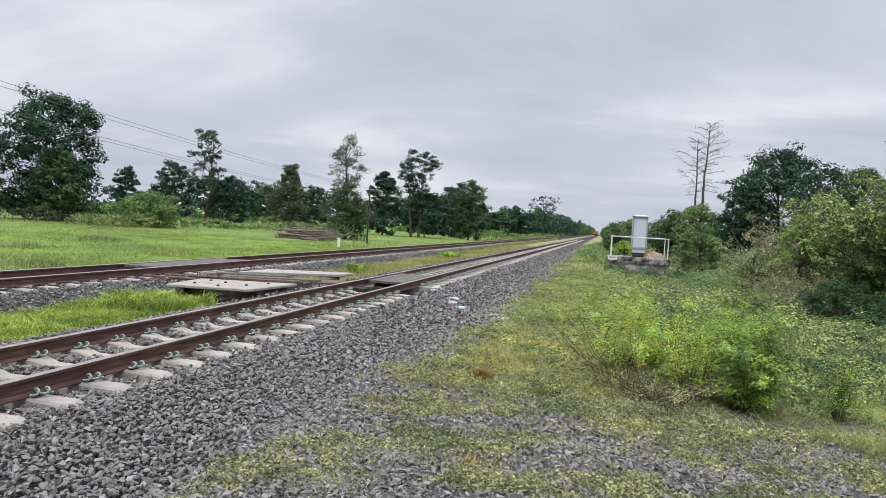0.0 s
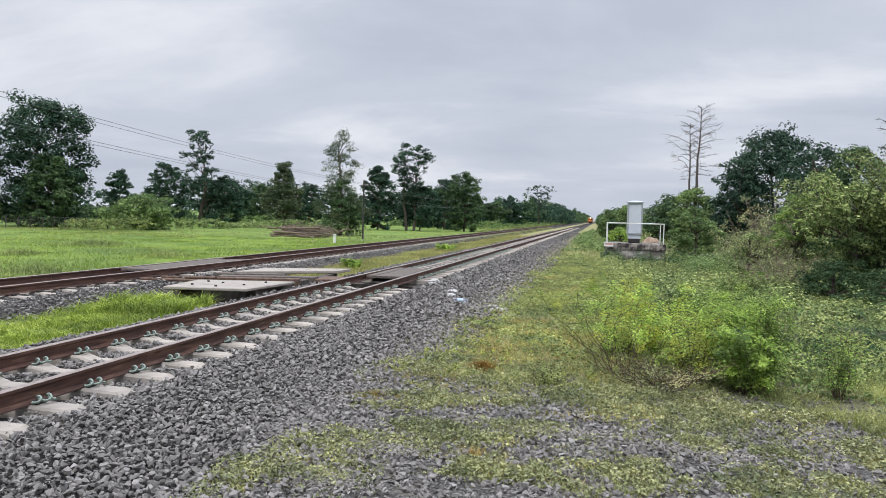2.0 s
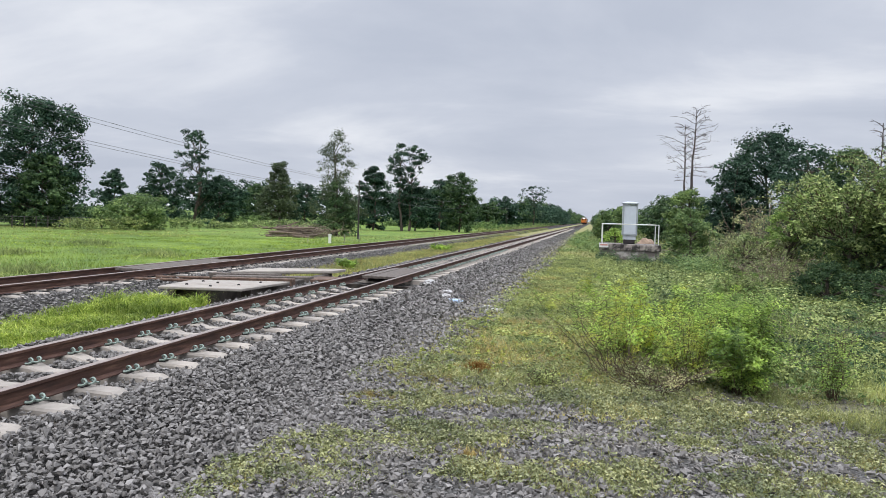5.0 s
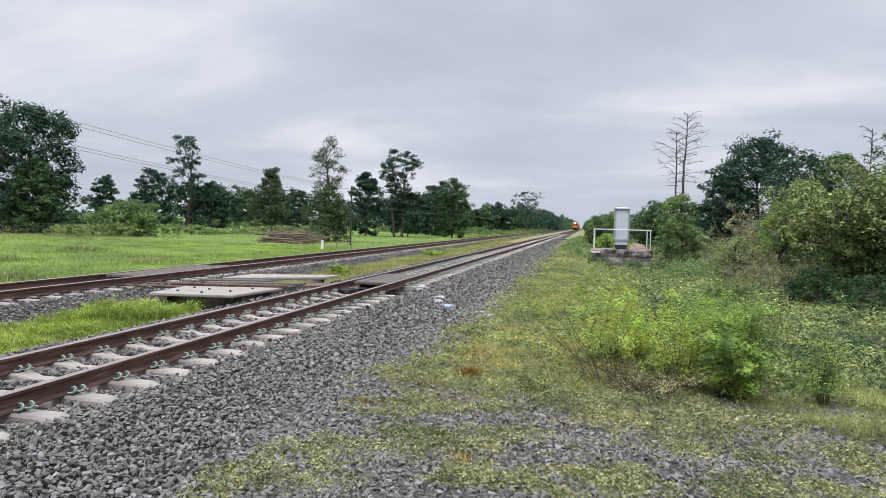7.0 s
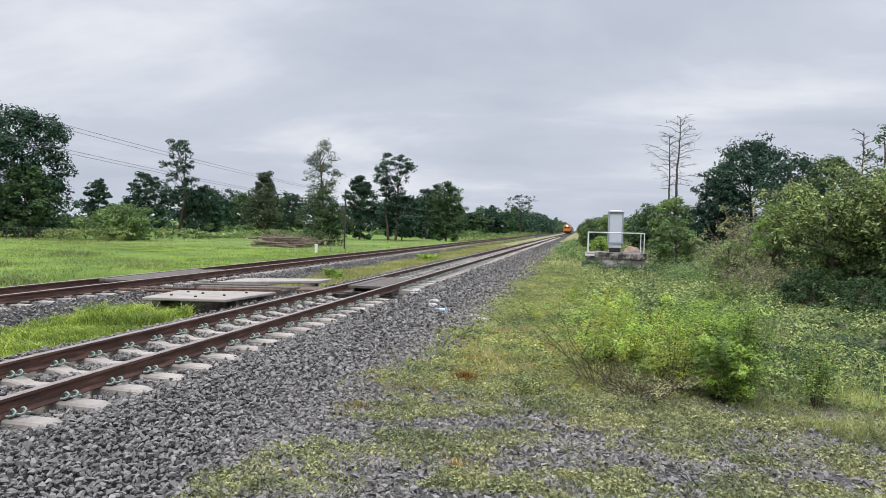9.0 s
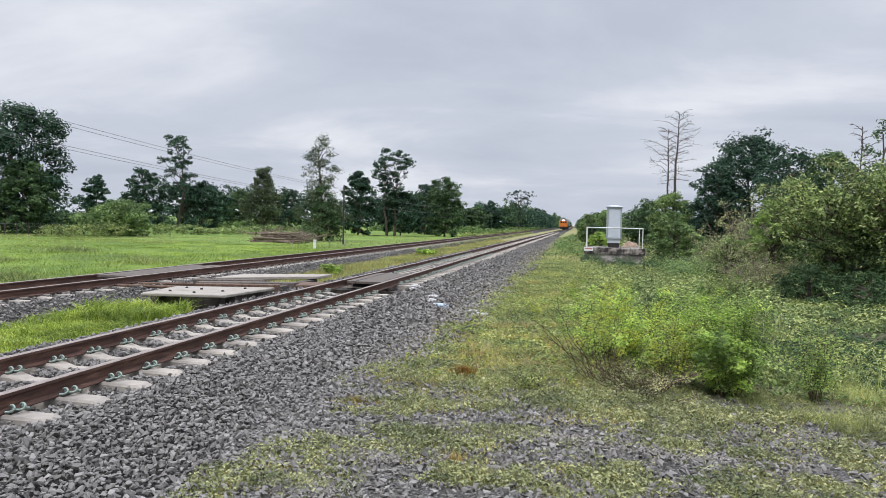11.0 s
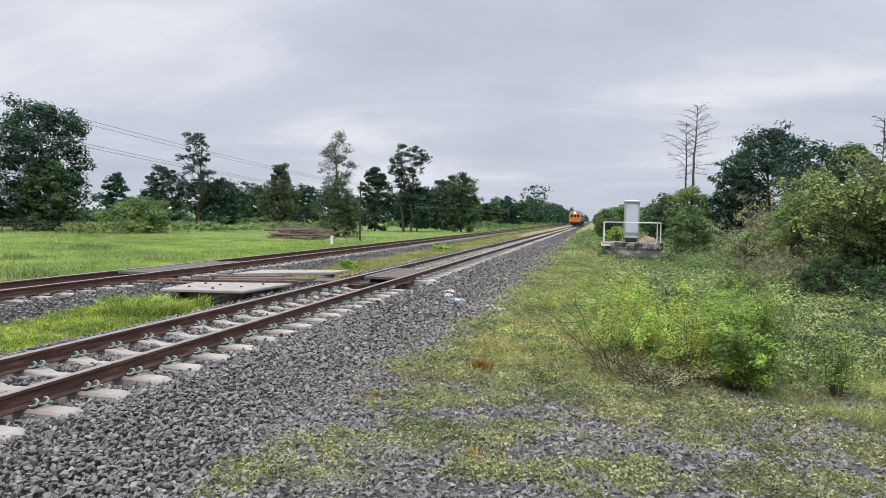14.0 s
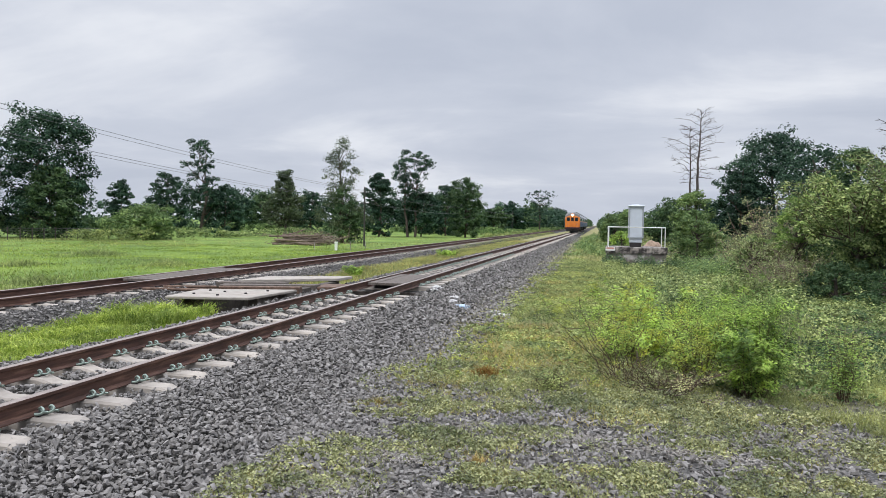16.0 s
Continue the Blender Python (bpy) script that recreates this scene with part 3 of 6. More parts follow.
# sleeper: pre-stressed concrete, lower in the middle, raised rail seats, sloped ends
def sleeper_mesh():
    bm = bmesh.new()
    xs = [-1.0, -0.94, -0.40, -0.25, 0.25, 0.40, 0.94, 1.0]
    top = [-0.03, 0.0, 0.012, -0.03, -0.03, 0.012, 0.0, -0.03]
    rings = []
    for x, z in zip(xs, top):
        w = 0.105 if abs(x) > 0.3 else 0.095
        rings.append([bm.verts.new((x, a, b)) for a, b in ((-w - 0.02, -0.17), (-w, z - 0.02), (-w + 0.018, z), (w - 0.018, z), (w, z - 0.02), (w + 0.02, -0.17))])
    for a, b in zip(rings, rings[1:]):
        for i in range(6):
            bm.faces.new((a[i], b[i], b[(i + 1) % 6], a[(i + 1) % 6]))
    bm.faces.new(rings[0]); bm.faces.new(list(reversed(rings[-1])))
    bmesh.ops.recalc_face_normals(bm, faces=bm.faces)
    me = bpy.data.meshes.new("body"); bm.to_mesh(me); bm.free()
    me.materials.append(CONCRETE)
    return me


def clip_mesh():
    """A bent spring-steel rail clip: two loops side by side."""
    t = np.linspace(0, 1, 24)
    a = 2 * np.pi * (2.1 * t - 0.3)
    x, y, z = 0.034 + 0.070 * t + 0.038 * np.cos(a), -0.062 + 0.124 * t, 0.036 + 0.006 * t + 0.019 * np.sin(a)
    V, F = tubes([(np.stack([x, y, z], 1), np.full(24, 0.0095))], 5)
    return mesh_np("clip", V, F, CLIP, smooth=True)


SLEEPER, CLIPM = sleeper_mesh(), clip_mesh()
pad_me = bpy.data.meshes.new("shoulder")
_p = boxm(-0.03, -0.05, -0.01, 0.03, 0.05, 0.03, bevel=0.008); _p.to_mesh(pad_me); _p.free(); pad_me.materials.append(DARKSTEEL)


def sleeper(centre, label, group):
    s = thing("concrete_sleeper", label, "sleeper", pose(centre, 0.2, 0.288), group)
    part("body", SLEEPER, parent=s)
    for side in (-1, 1):
        for out in (-1, 1):
            m = pose(side * HALF + out * 0.058, 0, 0.008, 0, 0, 0 if out > 0 else 180)
            if centre == XN:
                part("clip", CLIPM, parent=s, label="pale green galvanised spring clip", m=m @ Matrix.Diagonal((1.1, 1.15, 1.2, 1)))
            part("shoulder", pad_me, parent=s, m=pose(side * HALF + out * 0.085, 0, 0.008))
    return s


def joined_sleepers(centre, k0, k1, label):
    me0 = np.array([v.co for v in SLEEPER.vertices])
    n = len(me0)
    ks = np.arange(k0, k1)
    V = (me0[None] + np.stack([centre + HEAD_K * (0.2 + 0.6 * ks), 0.2 + 0.6 * ks, np.full(len(ks), 0.280)], 1)[:, None]).reshape(-1, 3)
    quads = np.array([list(p.vertices) for p in SLEEPER.polygons if len(p.vertices) == 4])
    F = (np.arange(len(ks))[:, None, None] * n + quads[None]).reshape(-1, 4)
    tagged(new("concrete_sleepers", mesh_np("concrete_sleepers", V, F, CONCRETE)), label, "sleepers", kind="stuff")


for centre, lab, last, group in ((XN, "pale concrete railway sleeper half buried in ballast", 62, "sleepers of the near track"),
                                 (XF, "weathered concrete sleeper sunk in ballast", 66, "sleepers of the second track")):
    first = -6 if centre == XN else 2
    ks = [k for k in range(first, last) if not (centre == XN and 15.25 < 0.2 + 0.6 * k < 17.3)]
    one = sleeper(centre, lab, group)
    one.matrix_basis = pose(centre + HEAD_K * (0.2 + 0.6 * ks[0]), 0.2 + 0.6 * ks[0], 0.288)
    for k in ks[1:]:
        copy_thing(one, pose(centre + HEAD_K * (0.2 + 0.6 * k) + random.uniform(-0.012, 0.012), 0.2 + 0.6 * k + random.uniform(-0.012, 0.012), (0.288 if centre == XN else 0.268) + random.uniform(-0.006, 0.004), 0, 0, random.uniform(-0.5, 0.5)))
    joined_sleepers(centre, last, 270, "pale concrete sleepers running into the distance")

# ---- crossing: concrete slabs, planks and a culvert ----


def slab(name, label, cat, quad, z1, thick, mat, group=""):
    bm = bmesh.new()
    lo = [bm.verts.new((x, y, z1 - thick)) for x, y in quad]
    hi = [bm.verts.new((x, y, z1)) for x, y in quad]
    n = len(quad)
    bm.faces.new(hi); bm.faces.new(list(reversed(lo)))
    for i in range(n):
        bm.faces.new((lo[i], lo[(i + 1) % n], hi[(i + 1) % n], hi[i]))
    bmesh.ops.recalc_face_normals(bm, faces=bm.faces)
    bmesh.ops.bevel(bm, geom=bm.edges[:], offset=min(0.012, thick * 0.2), segments=1, affect="EDGES")
    ob = part(name, bm, mat)
    return tagged(ob, label, cat, group)


cover = slab("concrete_slab", "pale concrete cover slab lying over a dark culvert", "slab", [(-7.85, 12.25), (-6.3, 12.5), (-6.1, 14.3), (-8.0, 13.75)], 0.43, 0.055, SLAB)
for bx, by in ((-7.55, 12.75), (-7.0, 12.65), (-7.2, 13.3), (-6.65, 13.1), (-7.6, 13.45), (-6.5, 13.75)):
    part("bolt", cyl(bmesh.new(), 0.030, 0.03, pose(bx, by, 0.442), 10, 0.024), DARKSTEEL, cover, "dark stud on the slab")
slab("concrete_slab", "long pale concrete slab beside the track crossing", "slab", [(-8.2, 15.75), (-6.2, 17.2), (-6.15, 18.0), (-8.1, 17.1)], 0.46, 0.07, SLAB)
slab("timber_beam", "rust-stained timber beam between the slabs", "beam", [(-7.9, 14.31), (-6.25, 14.75), (-6.25, 14.95), (-7.9, 14.51)], 0.44, 0.16, BEAM)
slab("timber_beam", "dark weathered timber beam beside the culvert", "beam", [(-8.2, 14.9), (-6.2, 15.6), (-6.2, 15.9), (-8.25, 15.2)], 0.42, 0.16, PLANK)
slab("steel_plate", "rust-brown steel plate beside the rail", "plate", [(-6.3, 15.6), (-5.62, 15.9), (-5.62, 16.7), (-6.3, 16.5)], 0.37, 0.08, BEAM)
slab("timber_beam", "thin rust-brown timber laid along the slab", "beam", [(-8.1, 14.07), (-6.6, 14.45), (-6.6, 14.57), (-8.1, 14.19)], 0.38, 0.10, BEAM)
slab("timber_beam", "grey split timber between the slabs", "beam", [(-8.5, 15.3), (-7.0, 15.75), (-7.0, 15.95), (-8.5, 15.5)], 0.44, 0.12, PLANK)
for i, (cx, cy, ln, rz) in enumerate(((-8.7, 15.5, 2.2, 18), (-9.0, 14.7, 1.8, 8), (-8.4, 16.6, 1.6, -12))):
    tagged(part("iron_pipe", cyl(bmesh.new(), 0.035, ln, pose(0, 0, 0, 0, 90, 0), 10), BEAM, m=pose(cx, cy, 0.30, 0, 0, rz)), "thin rusty iron pipe on the ballast", "pipe", "pipes at the crossing")
for x0, x1 in ((-8.05, -7.9), (-6.5, -6.3)):
    tagged(part("culvert_wall", boxm(x0, 12.9, -1.35, x1, 17.4, 0.37, bevel=0.01), CULVERT_SHADE), "concrete culvert side wall darkened for the void's shade", "culvert", kind="structure")

# end walls added to blacken the pit between the rails
tagged(part("culvert_wall", boxm(-5.9, 16.75, -1.4, -3.85, 16.93, 0.2, bevel=0.01), CULVERT_SHADE), "added culvert end wall with the void's shade in its colour", "culvert", kind="structure")
tagged(part("culvert_wall", boxm(-5.9, 15.1, -1.4, -3.85, 15.25, 0.16, bevel=0.01), CULVERT_SHADE), "added culvert end wall with the void's shade in its colour", "culvert", kind="structure")
deck = thing("plank_deck", "grey weathered plank deck between the rails", "deck", pose(XN + 0.072, 0, 0))
for i in range(4):
    x = -0.43 + i * 0.215
    part("plank", boxm(x, 16.6, 0.37, x + 0.205, 19.6 + random.uniform(-0.1, 0.1), 0.432 + random.uniform(-0.006, 0.006), bevel=0.008), PLANK, deck)
for y in (17.1, 18.4, 19.6):
    part("bearer", boxm(-0.43, y, 0.25, 0.43, y + 0.15, 0.37, bevel=0.005), DARKSTEEL, deck)
deck2 = thing("plank_deck", "grey weathered plank deck on the second track", "deck", pose(XF + 0.072, 0, 0))
for i in range(4):
    x = -0.43 + i * 0.215
    part("plank", boxm(x, 15.4, 0.38, x + 0.205, 19.8 + random.uniform(-0.2, 0.2), 0.445 + random.uniform(-0.006, 0.006), bevel=0.008), PLANK, deck2)
for y in (15.6, 17.4, 19.2):
    part("bearer", boxm(-0.43, y, 0.25, 0.43, y + 0.15, 0.38, bevel=0.005), DARKSTEEL, deck2)

# ---- equipment cabinet on its platform ----
PX, PY, PZ = 2.10, 40.0, 0.73


def cabinet_site():
    plat = thing("concrete_platform", "stained grey concrete platform with dark water marks", "platform", pose(PX, PY, 0, 0, 0, 0))
    part("slab", boxm(-1.58, 0, PZ - 0.34, 1.58, 2.4, PZ, bevel=0.02), PLINTHTOP, plat)
    part("base", boxm(-1.53, 0.06, -0.6, 1.53, 2.34, PZ - 0.34, bevel=0.02), PLINTH, plat)
    rail = thing("guard_railing", "white painted tube railing round the platform", "railing", pose(PX, PY, PZ))
    def tube(a, b, r=0.028):
        V, F = tubes([(np.array([a, b], float), np.full(2, r))], 10)
        return mesh_np("rail_tube", V, F, WHITE, smooth=True)
    for x in (-1.45, 1.45):
        for y in (0.12, 2.25):
            part("post", tube((x, y, 0), (x, y, 1.06)), parent=rail)
        part("side_rail", tube((x, 0.12, 1.06), (x, 2.25, 1.06)), parent=rail)
    part("top_rail", tube((-1.48, 0.12, 1.06), (1.48, 0.12, 1.06)), parent=rail)
    part("top_rail", tube((-1.48, 2.25, 1.06), (1.48, 2.25, 1.06)), parent=rail)
    cab = thing("equipment_cabinet", "tall light grey steel trackside equipment cabinet", "cabinet", pose(PX - 0.02, PY + 1.0, PZ))
    part("plinth", boxm(-0.30, -0.25, 0, 0.30, 0.25, 0.24, bevel=0.05), DARKSTEEL, cab, "dark plinth")
    part("foot", boxm(-0.33, -0.27, 0.24, 0.33, 0.28, 0.46, bevel=0.015), CABGREY, cab)
    bm = bmesh.new()
    for x0, z0, x1, z1 in ((-0.40, 0.46, -0.32, 2.18), (0.32, 0.46, 0.40, 2.18), (-0.32, 0.46, 0.32, 0.54), (-0.32, 2.10, 0.32, 2.18)):
        box(bm, x0, -0.33, z0, x1, -0.26, z1, bevel=0.008)
    part("door_frame", bm, CABFRAME, cab, "grey door frame")
    part("body", boxm(-0.395, -0.26, 0.462, 0.395, 0.33, 2.178, bevel=0.02), CABFRAME, cab)
    door = part("door", boxm(-0.315, -0.295, 0.545, 0.315, -0.262, 2.095, bevel=0.008), CABGREY, cab, "light grey recessed door panel")
    for z in (0.85, 1.35, 1.85):
        part("hinge", cyl(bmesh.new(), 0.012, 0.10, pose(-0.325, -0.335, z), 8), CABFRAME, door)
    bm = bmesh.new()
    low = [bm.verts.new((a, b, 2.18)) for a, b in ((-0.45, -0.38), (0.45, -0.38), (0.45, 0.38), (-0.45, 0.38))]
    eave = [bm.verts.new((a, b, 2.235)) for a, b in ((-0.45, -0.38), (0.45, -0.38), (0.45, 0.38), (-0.45, 0.38))]
    ridge = [bm.verts.new((a, 0.0, 2.30)) for a in (-0.12, 0.12)]
    bm.faces.new(list(reversed(low)))
    for i in range(4):
        bm.faces.new((low[i], low[(i + 1) % 4], eave[(i + 1) % 4], eave[i]))
    bm.faces.new((eave[0], eave[1], ridge[1], ridge[0])); bm.faces.new((eave[1], eave[2], ridge[1]))
    bm.faces.new((eave[2], eave[3], ridge[0], ridge[1])); bm.faces.new((eave[3], eave[0], ridge[0]))
    bmesh.ops.bevel(bm, geom=bm.edges[:], offset=0.008, segments=1, affect="EDGES")
    part("roof", bm, CABGREY, cab, "shallow hipped steel roof")
    bm = bmesh.new()
    bmesh.ops.create_icosphere(bm, subdivisions=4, radius=1.0)
    for v in bm.verts:
        v.co *= 1 + 0.10 * noise.noise(v.co * 1.8) + 0.05 * noise.noise(v.co * 6)
        v.co = Vector((v.co.x * 0.70, v.co.y * 0.6, v.co.z * 1.02))
    tagged(part("earth_mound", bm, EARTH, m=pose(3.15, 43.6, 0.0)), "bare tan heap of earth behind the platform", "mound")
    sign = thing("warning_sign", "faded red and white plate on the platform edge", "sign", pose(PX - 1.36, PY - 0.02, PZ - 0.10))
    part("plate", boxm(-0.24, -0.012, -0.10, 0.24, 0.0, 0.10, bevel=0.004), SIGNWHITE, sign)
    part("stripe", boxm(-0.20, -0.018, 0.0, 0.20, -0.012, 0.07), REDSIGN, sign, "faded red bar")


cabinet_site()

# ---- train ----


def car_body(bm, L, w=1.4):
    """The shell's cross-section swept along the car."""
    prof = [(-w, 1.05), (-w, 2.75), (-w + 0.10, 3.15), (-w + 0.42, 3.48), (-0.45, 3.66), (0.45, 3.66), (w - 0.42, 3.48), (w - 0.10, 3.15), (w, 2.75), (w, 1.05)]
    a = [bm.verts.new((x, 0, z)) for x, z in prof]
    b = [bm.verts.new((x, L, z)) for x, z in prof]
    n = len(prof)
    for i in range(n):
        bm.faces.new((a[i], a[(i + 1) % n], b[(i + 1) % n], b[i]))
    bm.faces.new(list(reversed(a))); bm.faces.new(b)
    bmesh.ops.recalc_face_normals(bm, faces=bm.faces)
    return bm


def train():
    L = 20.4
    t = thing("diesel_railcar_train", "orange-fronted diesel railcar train with its headlamp lit", "train", pose(XN, 150, RAIL_Z))
    for c in range(4):
        y0 = c * (L + 0.7)
        nm = "car_body"
        body = part(nm, car_body(bmesh.new(), L), TRAINGREY, t, "grey and blue railcar side", pose(0, y0, 0))
        part("roof", boxm(-0.98, 0.2, 3.5, 0.98, L - 0.2, 3.7, bevel=0.05), TRAINROOF, body)
        part("waist_band", boxm(-1.408, 0.35, 1.08, 1.408, L - 0.05, 1.95, bevel=0.005), TRAINBLUE, body, "dark blue lower side")
        part("window_band", boxm(-1.412, 1.6, 2.02, 1.412, L - 1.2, 2.12, bevel=0.004), ORANGE, body, "thin orange stripe")
        for i in range(11):
            part("window", boxm(-1.415, 2.2 + i * 1.5, 2.2, 1.415, 3.3 + i * 1.5, 2.9, bevel=0.02), GLASS, body, "dark side window")
        for yb in (3.2, L - 3.2):
            bog = part("bogie", boxm(-1.05, yb - 1.5, 0.35, 1.05, yb + 1.5, 0.85, bevel=0.05), UNDER, body)
            for dy in (-1.0, 1.0):
                part("wheelset", cyl(bmesh.new(), 0.43, 1.1, pose(0, yb + dy, 0.43, 0, 90, 0), 20), UNDER, bog)
        part("underframe", boxm(-1.15, 5.2, 0.5, 1.15, L - 5.2, 1.05, bevel=0.05), UNDER, body)
        if c < 3:
            part("gangway", boxm(-0.55, L, 1.1, 0.55, L + 0.7, 3.1, bevel=0.03), UNDER, body)
        if c == 0:
            def cab_section(half, low, high, crown):
                """A cab cross-section with rounded shoulders and an arched top."""
                side = [(-half, low), (-half, high - 0.45)]
                arch = [(half * math.cos(math.pi - math.pi * i / 10), high - 0.45 + (crown + 0.45) * math.sin(math.pi * i / 10) ** 0.8) for i in range(1, 10)]
                return side + arch + [(half, high - 0.45), (half, low)]

            def cab_block(rings, mat, name, label, parent):
                bm = bmesh.new()
                vs = [[bm.verts.new((x, y, z)) for x, z in ring] for y, ring in rings]
                n = len(vs[0])
                for p, q in zip(vs, vs[1:]):
                    for i in range(n):
                        bm.faces.new((p[i], q[i], q[(i + 1) % n], p[(i + 1) % n]))
                bm.faces.new(vs[0]); bm.faces.new(list(reversed(vs[-1])))
                bmesh.ops.recalc_face_normals(bm, faces=bm.faces)
                return part(name, bm, mat, parent, label)

            nose = cab_block([(-0.34, cab_section(1.18, 1.02, 2.98, 0.12)), (-0.20, cab_section(1.34, 1.0, 3.02, 0.14)), (0.34, cab_section(1.416, 1.0, 3.06, 0.14))],
                             ORANGE, "cab_front", "bright orange rounded cab front", body)
            cab_block([(-0.30, cab_section(1.14, 2.9, 3.36, 0.20)), (0.1, cab_section(1.36, 2.8, 3.44, 0.24)), (0.5, cab_section(1.40, 2.8, 3.46, 0.25))],
                      TRAINROOF, "cab_roof", "grey domed cab roof", nose)
            for x0, x1 in ((-1.02, -0.44), (-0.26, 0.26), (0.44, 1.02)):
                part("windscreen", boxm(x0, -0.365, 2.12, x1, -0.33, 2.78, bevel=0.03), GLASS, nose, "dark windscreen pane")
            part("gangway_door", boxm(-0.36, -0.36, 1.1, 0.36, -0.33, 2.05, bevel=0.02), ORANGE, nose)
            part("headlamp_box", boxm(-0.30, -0.40, 2.98, 0.30, -0.05, 3.46, bevel=0.06), ORANGE, nose)
            part("headlamp", cyl(bmesh.new(), 0.20, 0.05, pose(0, -0.42, 3.22, 90), 24), LAMP, nose, "glowing warm white headlamp")
            for x in (-0.85, 0.85):
                part("marker_lamp", cyl(bmesh.new(), 0.09, 0.05, pose(x, -0.35, 1.55, 90), 16), TRAINROOF, nose)
            part("skirt", boxm(-1.30, -0.33, 0.62, 1.30, 0.3, 1.0, bevel=0.04), SKIRT, body, "dark red skirt below the cab")
            part("buffer_beam", boxm(-1.2, -0.40, 0.70, 1.2, -0.335, 0.90, bevel=0.02), UNDER, body)
            part("cowcatcher", boxm(-1.1, -0.30, 0.18, 1.1, 0.1, 0.74, bevel=0.05), UNDER, body)
            part("coupler", boxm(-0.14, -0.75, 0.62, 0.14, -0.3, 0.88, bevel=0.04), DARKSTEEL, body)
    return t


TRAIN = train()

# ---- trees ----
SHAPES = {  # crown radius along its height, base to top
    "round": ([0, 0.12, 0.35, 0.65, 0.88, 1.0], [0.55, 0.85, 1.0, 0.92, 0.62, 0.15]),
    "spread": ([0, 0.2, 0.45, 0.7, 0.9, 1.0], [0.35, 0.45, 0.75, 1.0, 0.8, 0.3]),
    "column": ([0, 0.15, 0.5, 0.8, 1.0], [0.7, 1.0, 0.9, 0.65, 0.15]),
    "tall": ([0, 0.15, 0.3, 0.45, 0.6, 0.8, 1.0], [0.8, 1.0, 0.9, 0.55, 0.7, 0.6, 0.18]),
    "cone": ([0, 0.15, 0.5, 1.0], [0.85, 1.0, 0.75, 0.1]),
}


def tree(label, x, y, h, w, shape="round", mat=None, base=-0.5, crown_from=0.12, clumps=120, per=80, leaf=0.36, seed=0, sparse=1.0, twin=False, category="tree", bark=None, name="tree", aspect=0.62):
    rng = np.random.default_rng(1000 + seed)
    t = thing(name, label, category, pose(x, y, base))
    ts, rs = SHAPES[shape]
    big = category in ("tree", "bush")
    if big:
        clumps, per = int(clumps * 1.7), int(per * 0.66)
    cr0 = (0.078 * max(1.0, (8.5 / w) ** 0.5) if category == "tree" else 0.085 if big else 0.12) * w * sparse
    hc, R = h * (1 - crown_from) - cr0 * 0.6, w / 2 - cr0 * 0.5
    if big:
        # boughs carry the crown; clumps sit on the upper and outer sides of each bough's mass
        nb = int(np.clip(9 + 6.5 * h / w, 12, 26))
        ub = (np.arange(nb) + rng.uniform(0.1, 0.9, nb)) / nb * 0.97
        ab = np.arange(nb) * 2.4 + rng.uniform(-0.5, 0.5, nb)
        prof = np.interp(ub, ts, rs) * R
        rb = prof * rng.uniform(0.30, 0.80, nb)
        size = np.maximum(prof * rng.uniform(0.36, 0.58, nb), 0.24 * R)
        B = np.stack([np.cos(ab) * rb, np.sin(ab) * rb, crown_from * h + ub * hc], 1)
        ob = rng.choice(nb, clumps, p=size ** 2 / (size ** 2).sum())
        dv = rng.normal(size=(clumps, 3)) + np.stack([np.cos(ab), np.sin(ab), np.full(nb, 0.55)], 1)[ob] * 0.75
        dv /= np.linalg.norm(dv, axis=1)[:, None]
        C = B[ob] + dv * (size[ob] * rng.uniform(0.35, 1.08, clumps))[:, None] * np.array([1, 1, 0.78])
        # a third of the clumps close the body between the boughs
        nf = int(clumps * (0.26 if category == "bush" else (0.60 if w < 9 else 0.48) if sparse >= 1 else 0.3))
        uf, af = rng.uniform(0, 1, nf) ** 0.9, rng.uniform(0, 2 * np.pi, nf)
        rf = np.interp(uf, ts, rs) * R * (0.62 + 0.6 * vnoise(np.cos(af) * 1.6 + seed * 3.3, np.sin(af) * 1.6 + uf * 4.5, 1.0)) * np.sqrt(rng.uniform(0.15, 0.95, nf))
        C[:nf] = np.stack([np.cos(af) * rf, np.sin(af) * rf, crown_from * h + uf * hc * 0.95], 1)
        C[:, 2] = np.clip(C[:, 2], 0.02 * h, h - cr0 * 0.5)
    else:
        # clump centres fill the crown, most of them near its skin
        u = rng.uniform(0, 1, clumps) ** 0.9
        ang = rng.uniform(0, 2 * np.pi, clumps)
        lobes = 0.60 + 0.75 * vnoise(np.cos(ang) * 1.6 + seed * 3.3, np.sin(ang) * 1.6 + u * 4.5, 1.0)
        rad = np.interp(u, ts, rs) * R * lobes * np.sqrt(rng.uniform(0.08, 1, clumps))
        C = np.stack([np.cos(ang) * rad, np.sin(ang) * rad, crown_from * h + u * hc * 0.97], 1)
    # trunk and limbs
    tips = C[rng.permutation(clumps)[:min(clumps, 26)]]
    paths = []
    lean = rng.normal(0, 0.02, 2) * h
    stems = [0.0] if not twin else [-0.035 * h, 0.045 * h]
    for sx in stems:
        P = wobble_path((sx, 0, -0.4), (lean[0] + sx * 1.4, lean[1], h * 0.86), 9, 0.012 * h, rng)
        paths.append((P, np.linspace(max(0.07, h * 0.017), 0.03, 9)))
    trunk_v, trunk_f = tubes(paths, 8)
    part("trunk", mesh_np("trunk", trunk_v, trunk_f, bark or BARK, smooth=True), parent=t)
    limbs = []
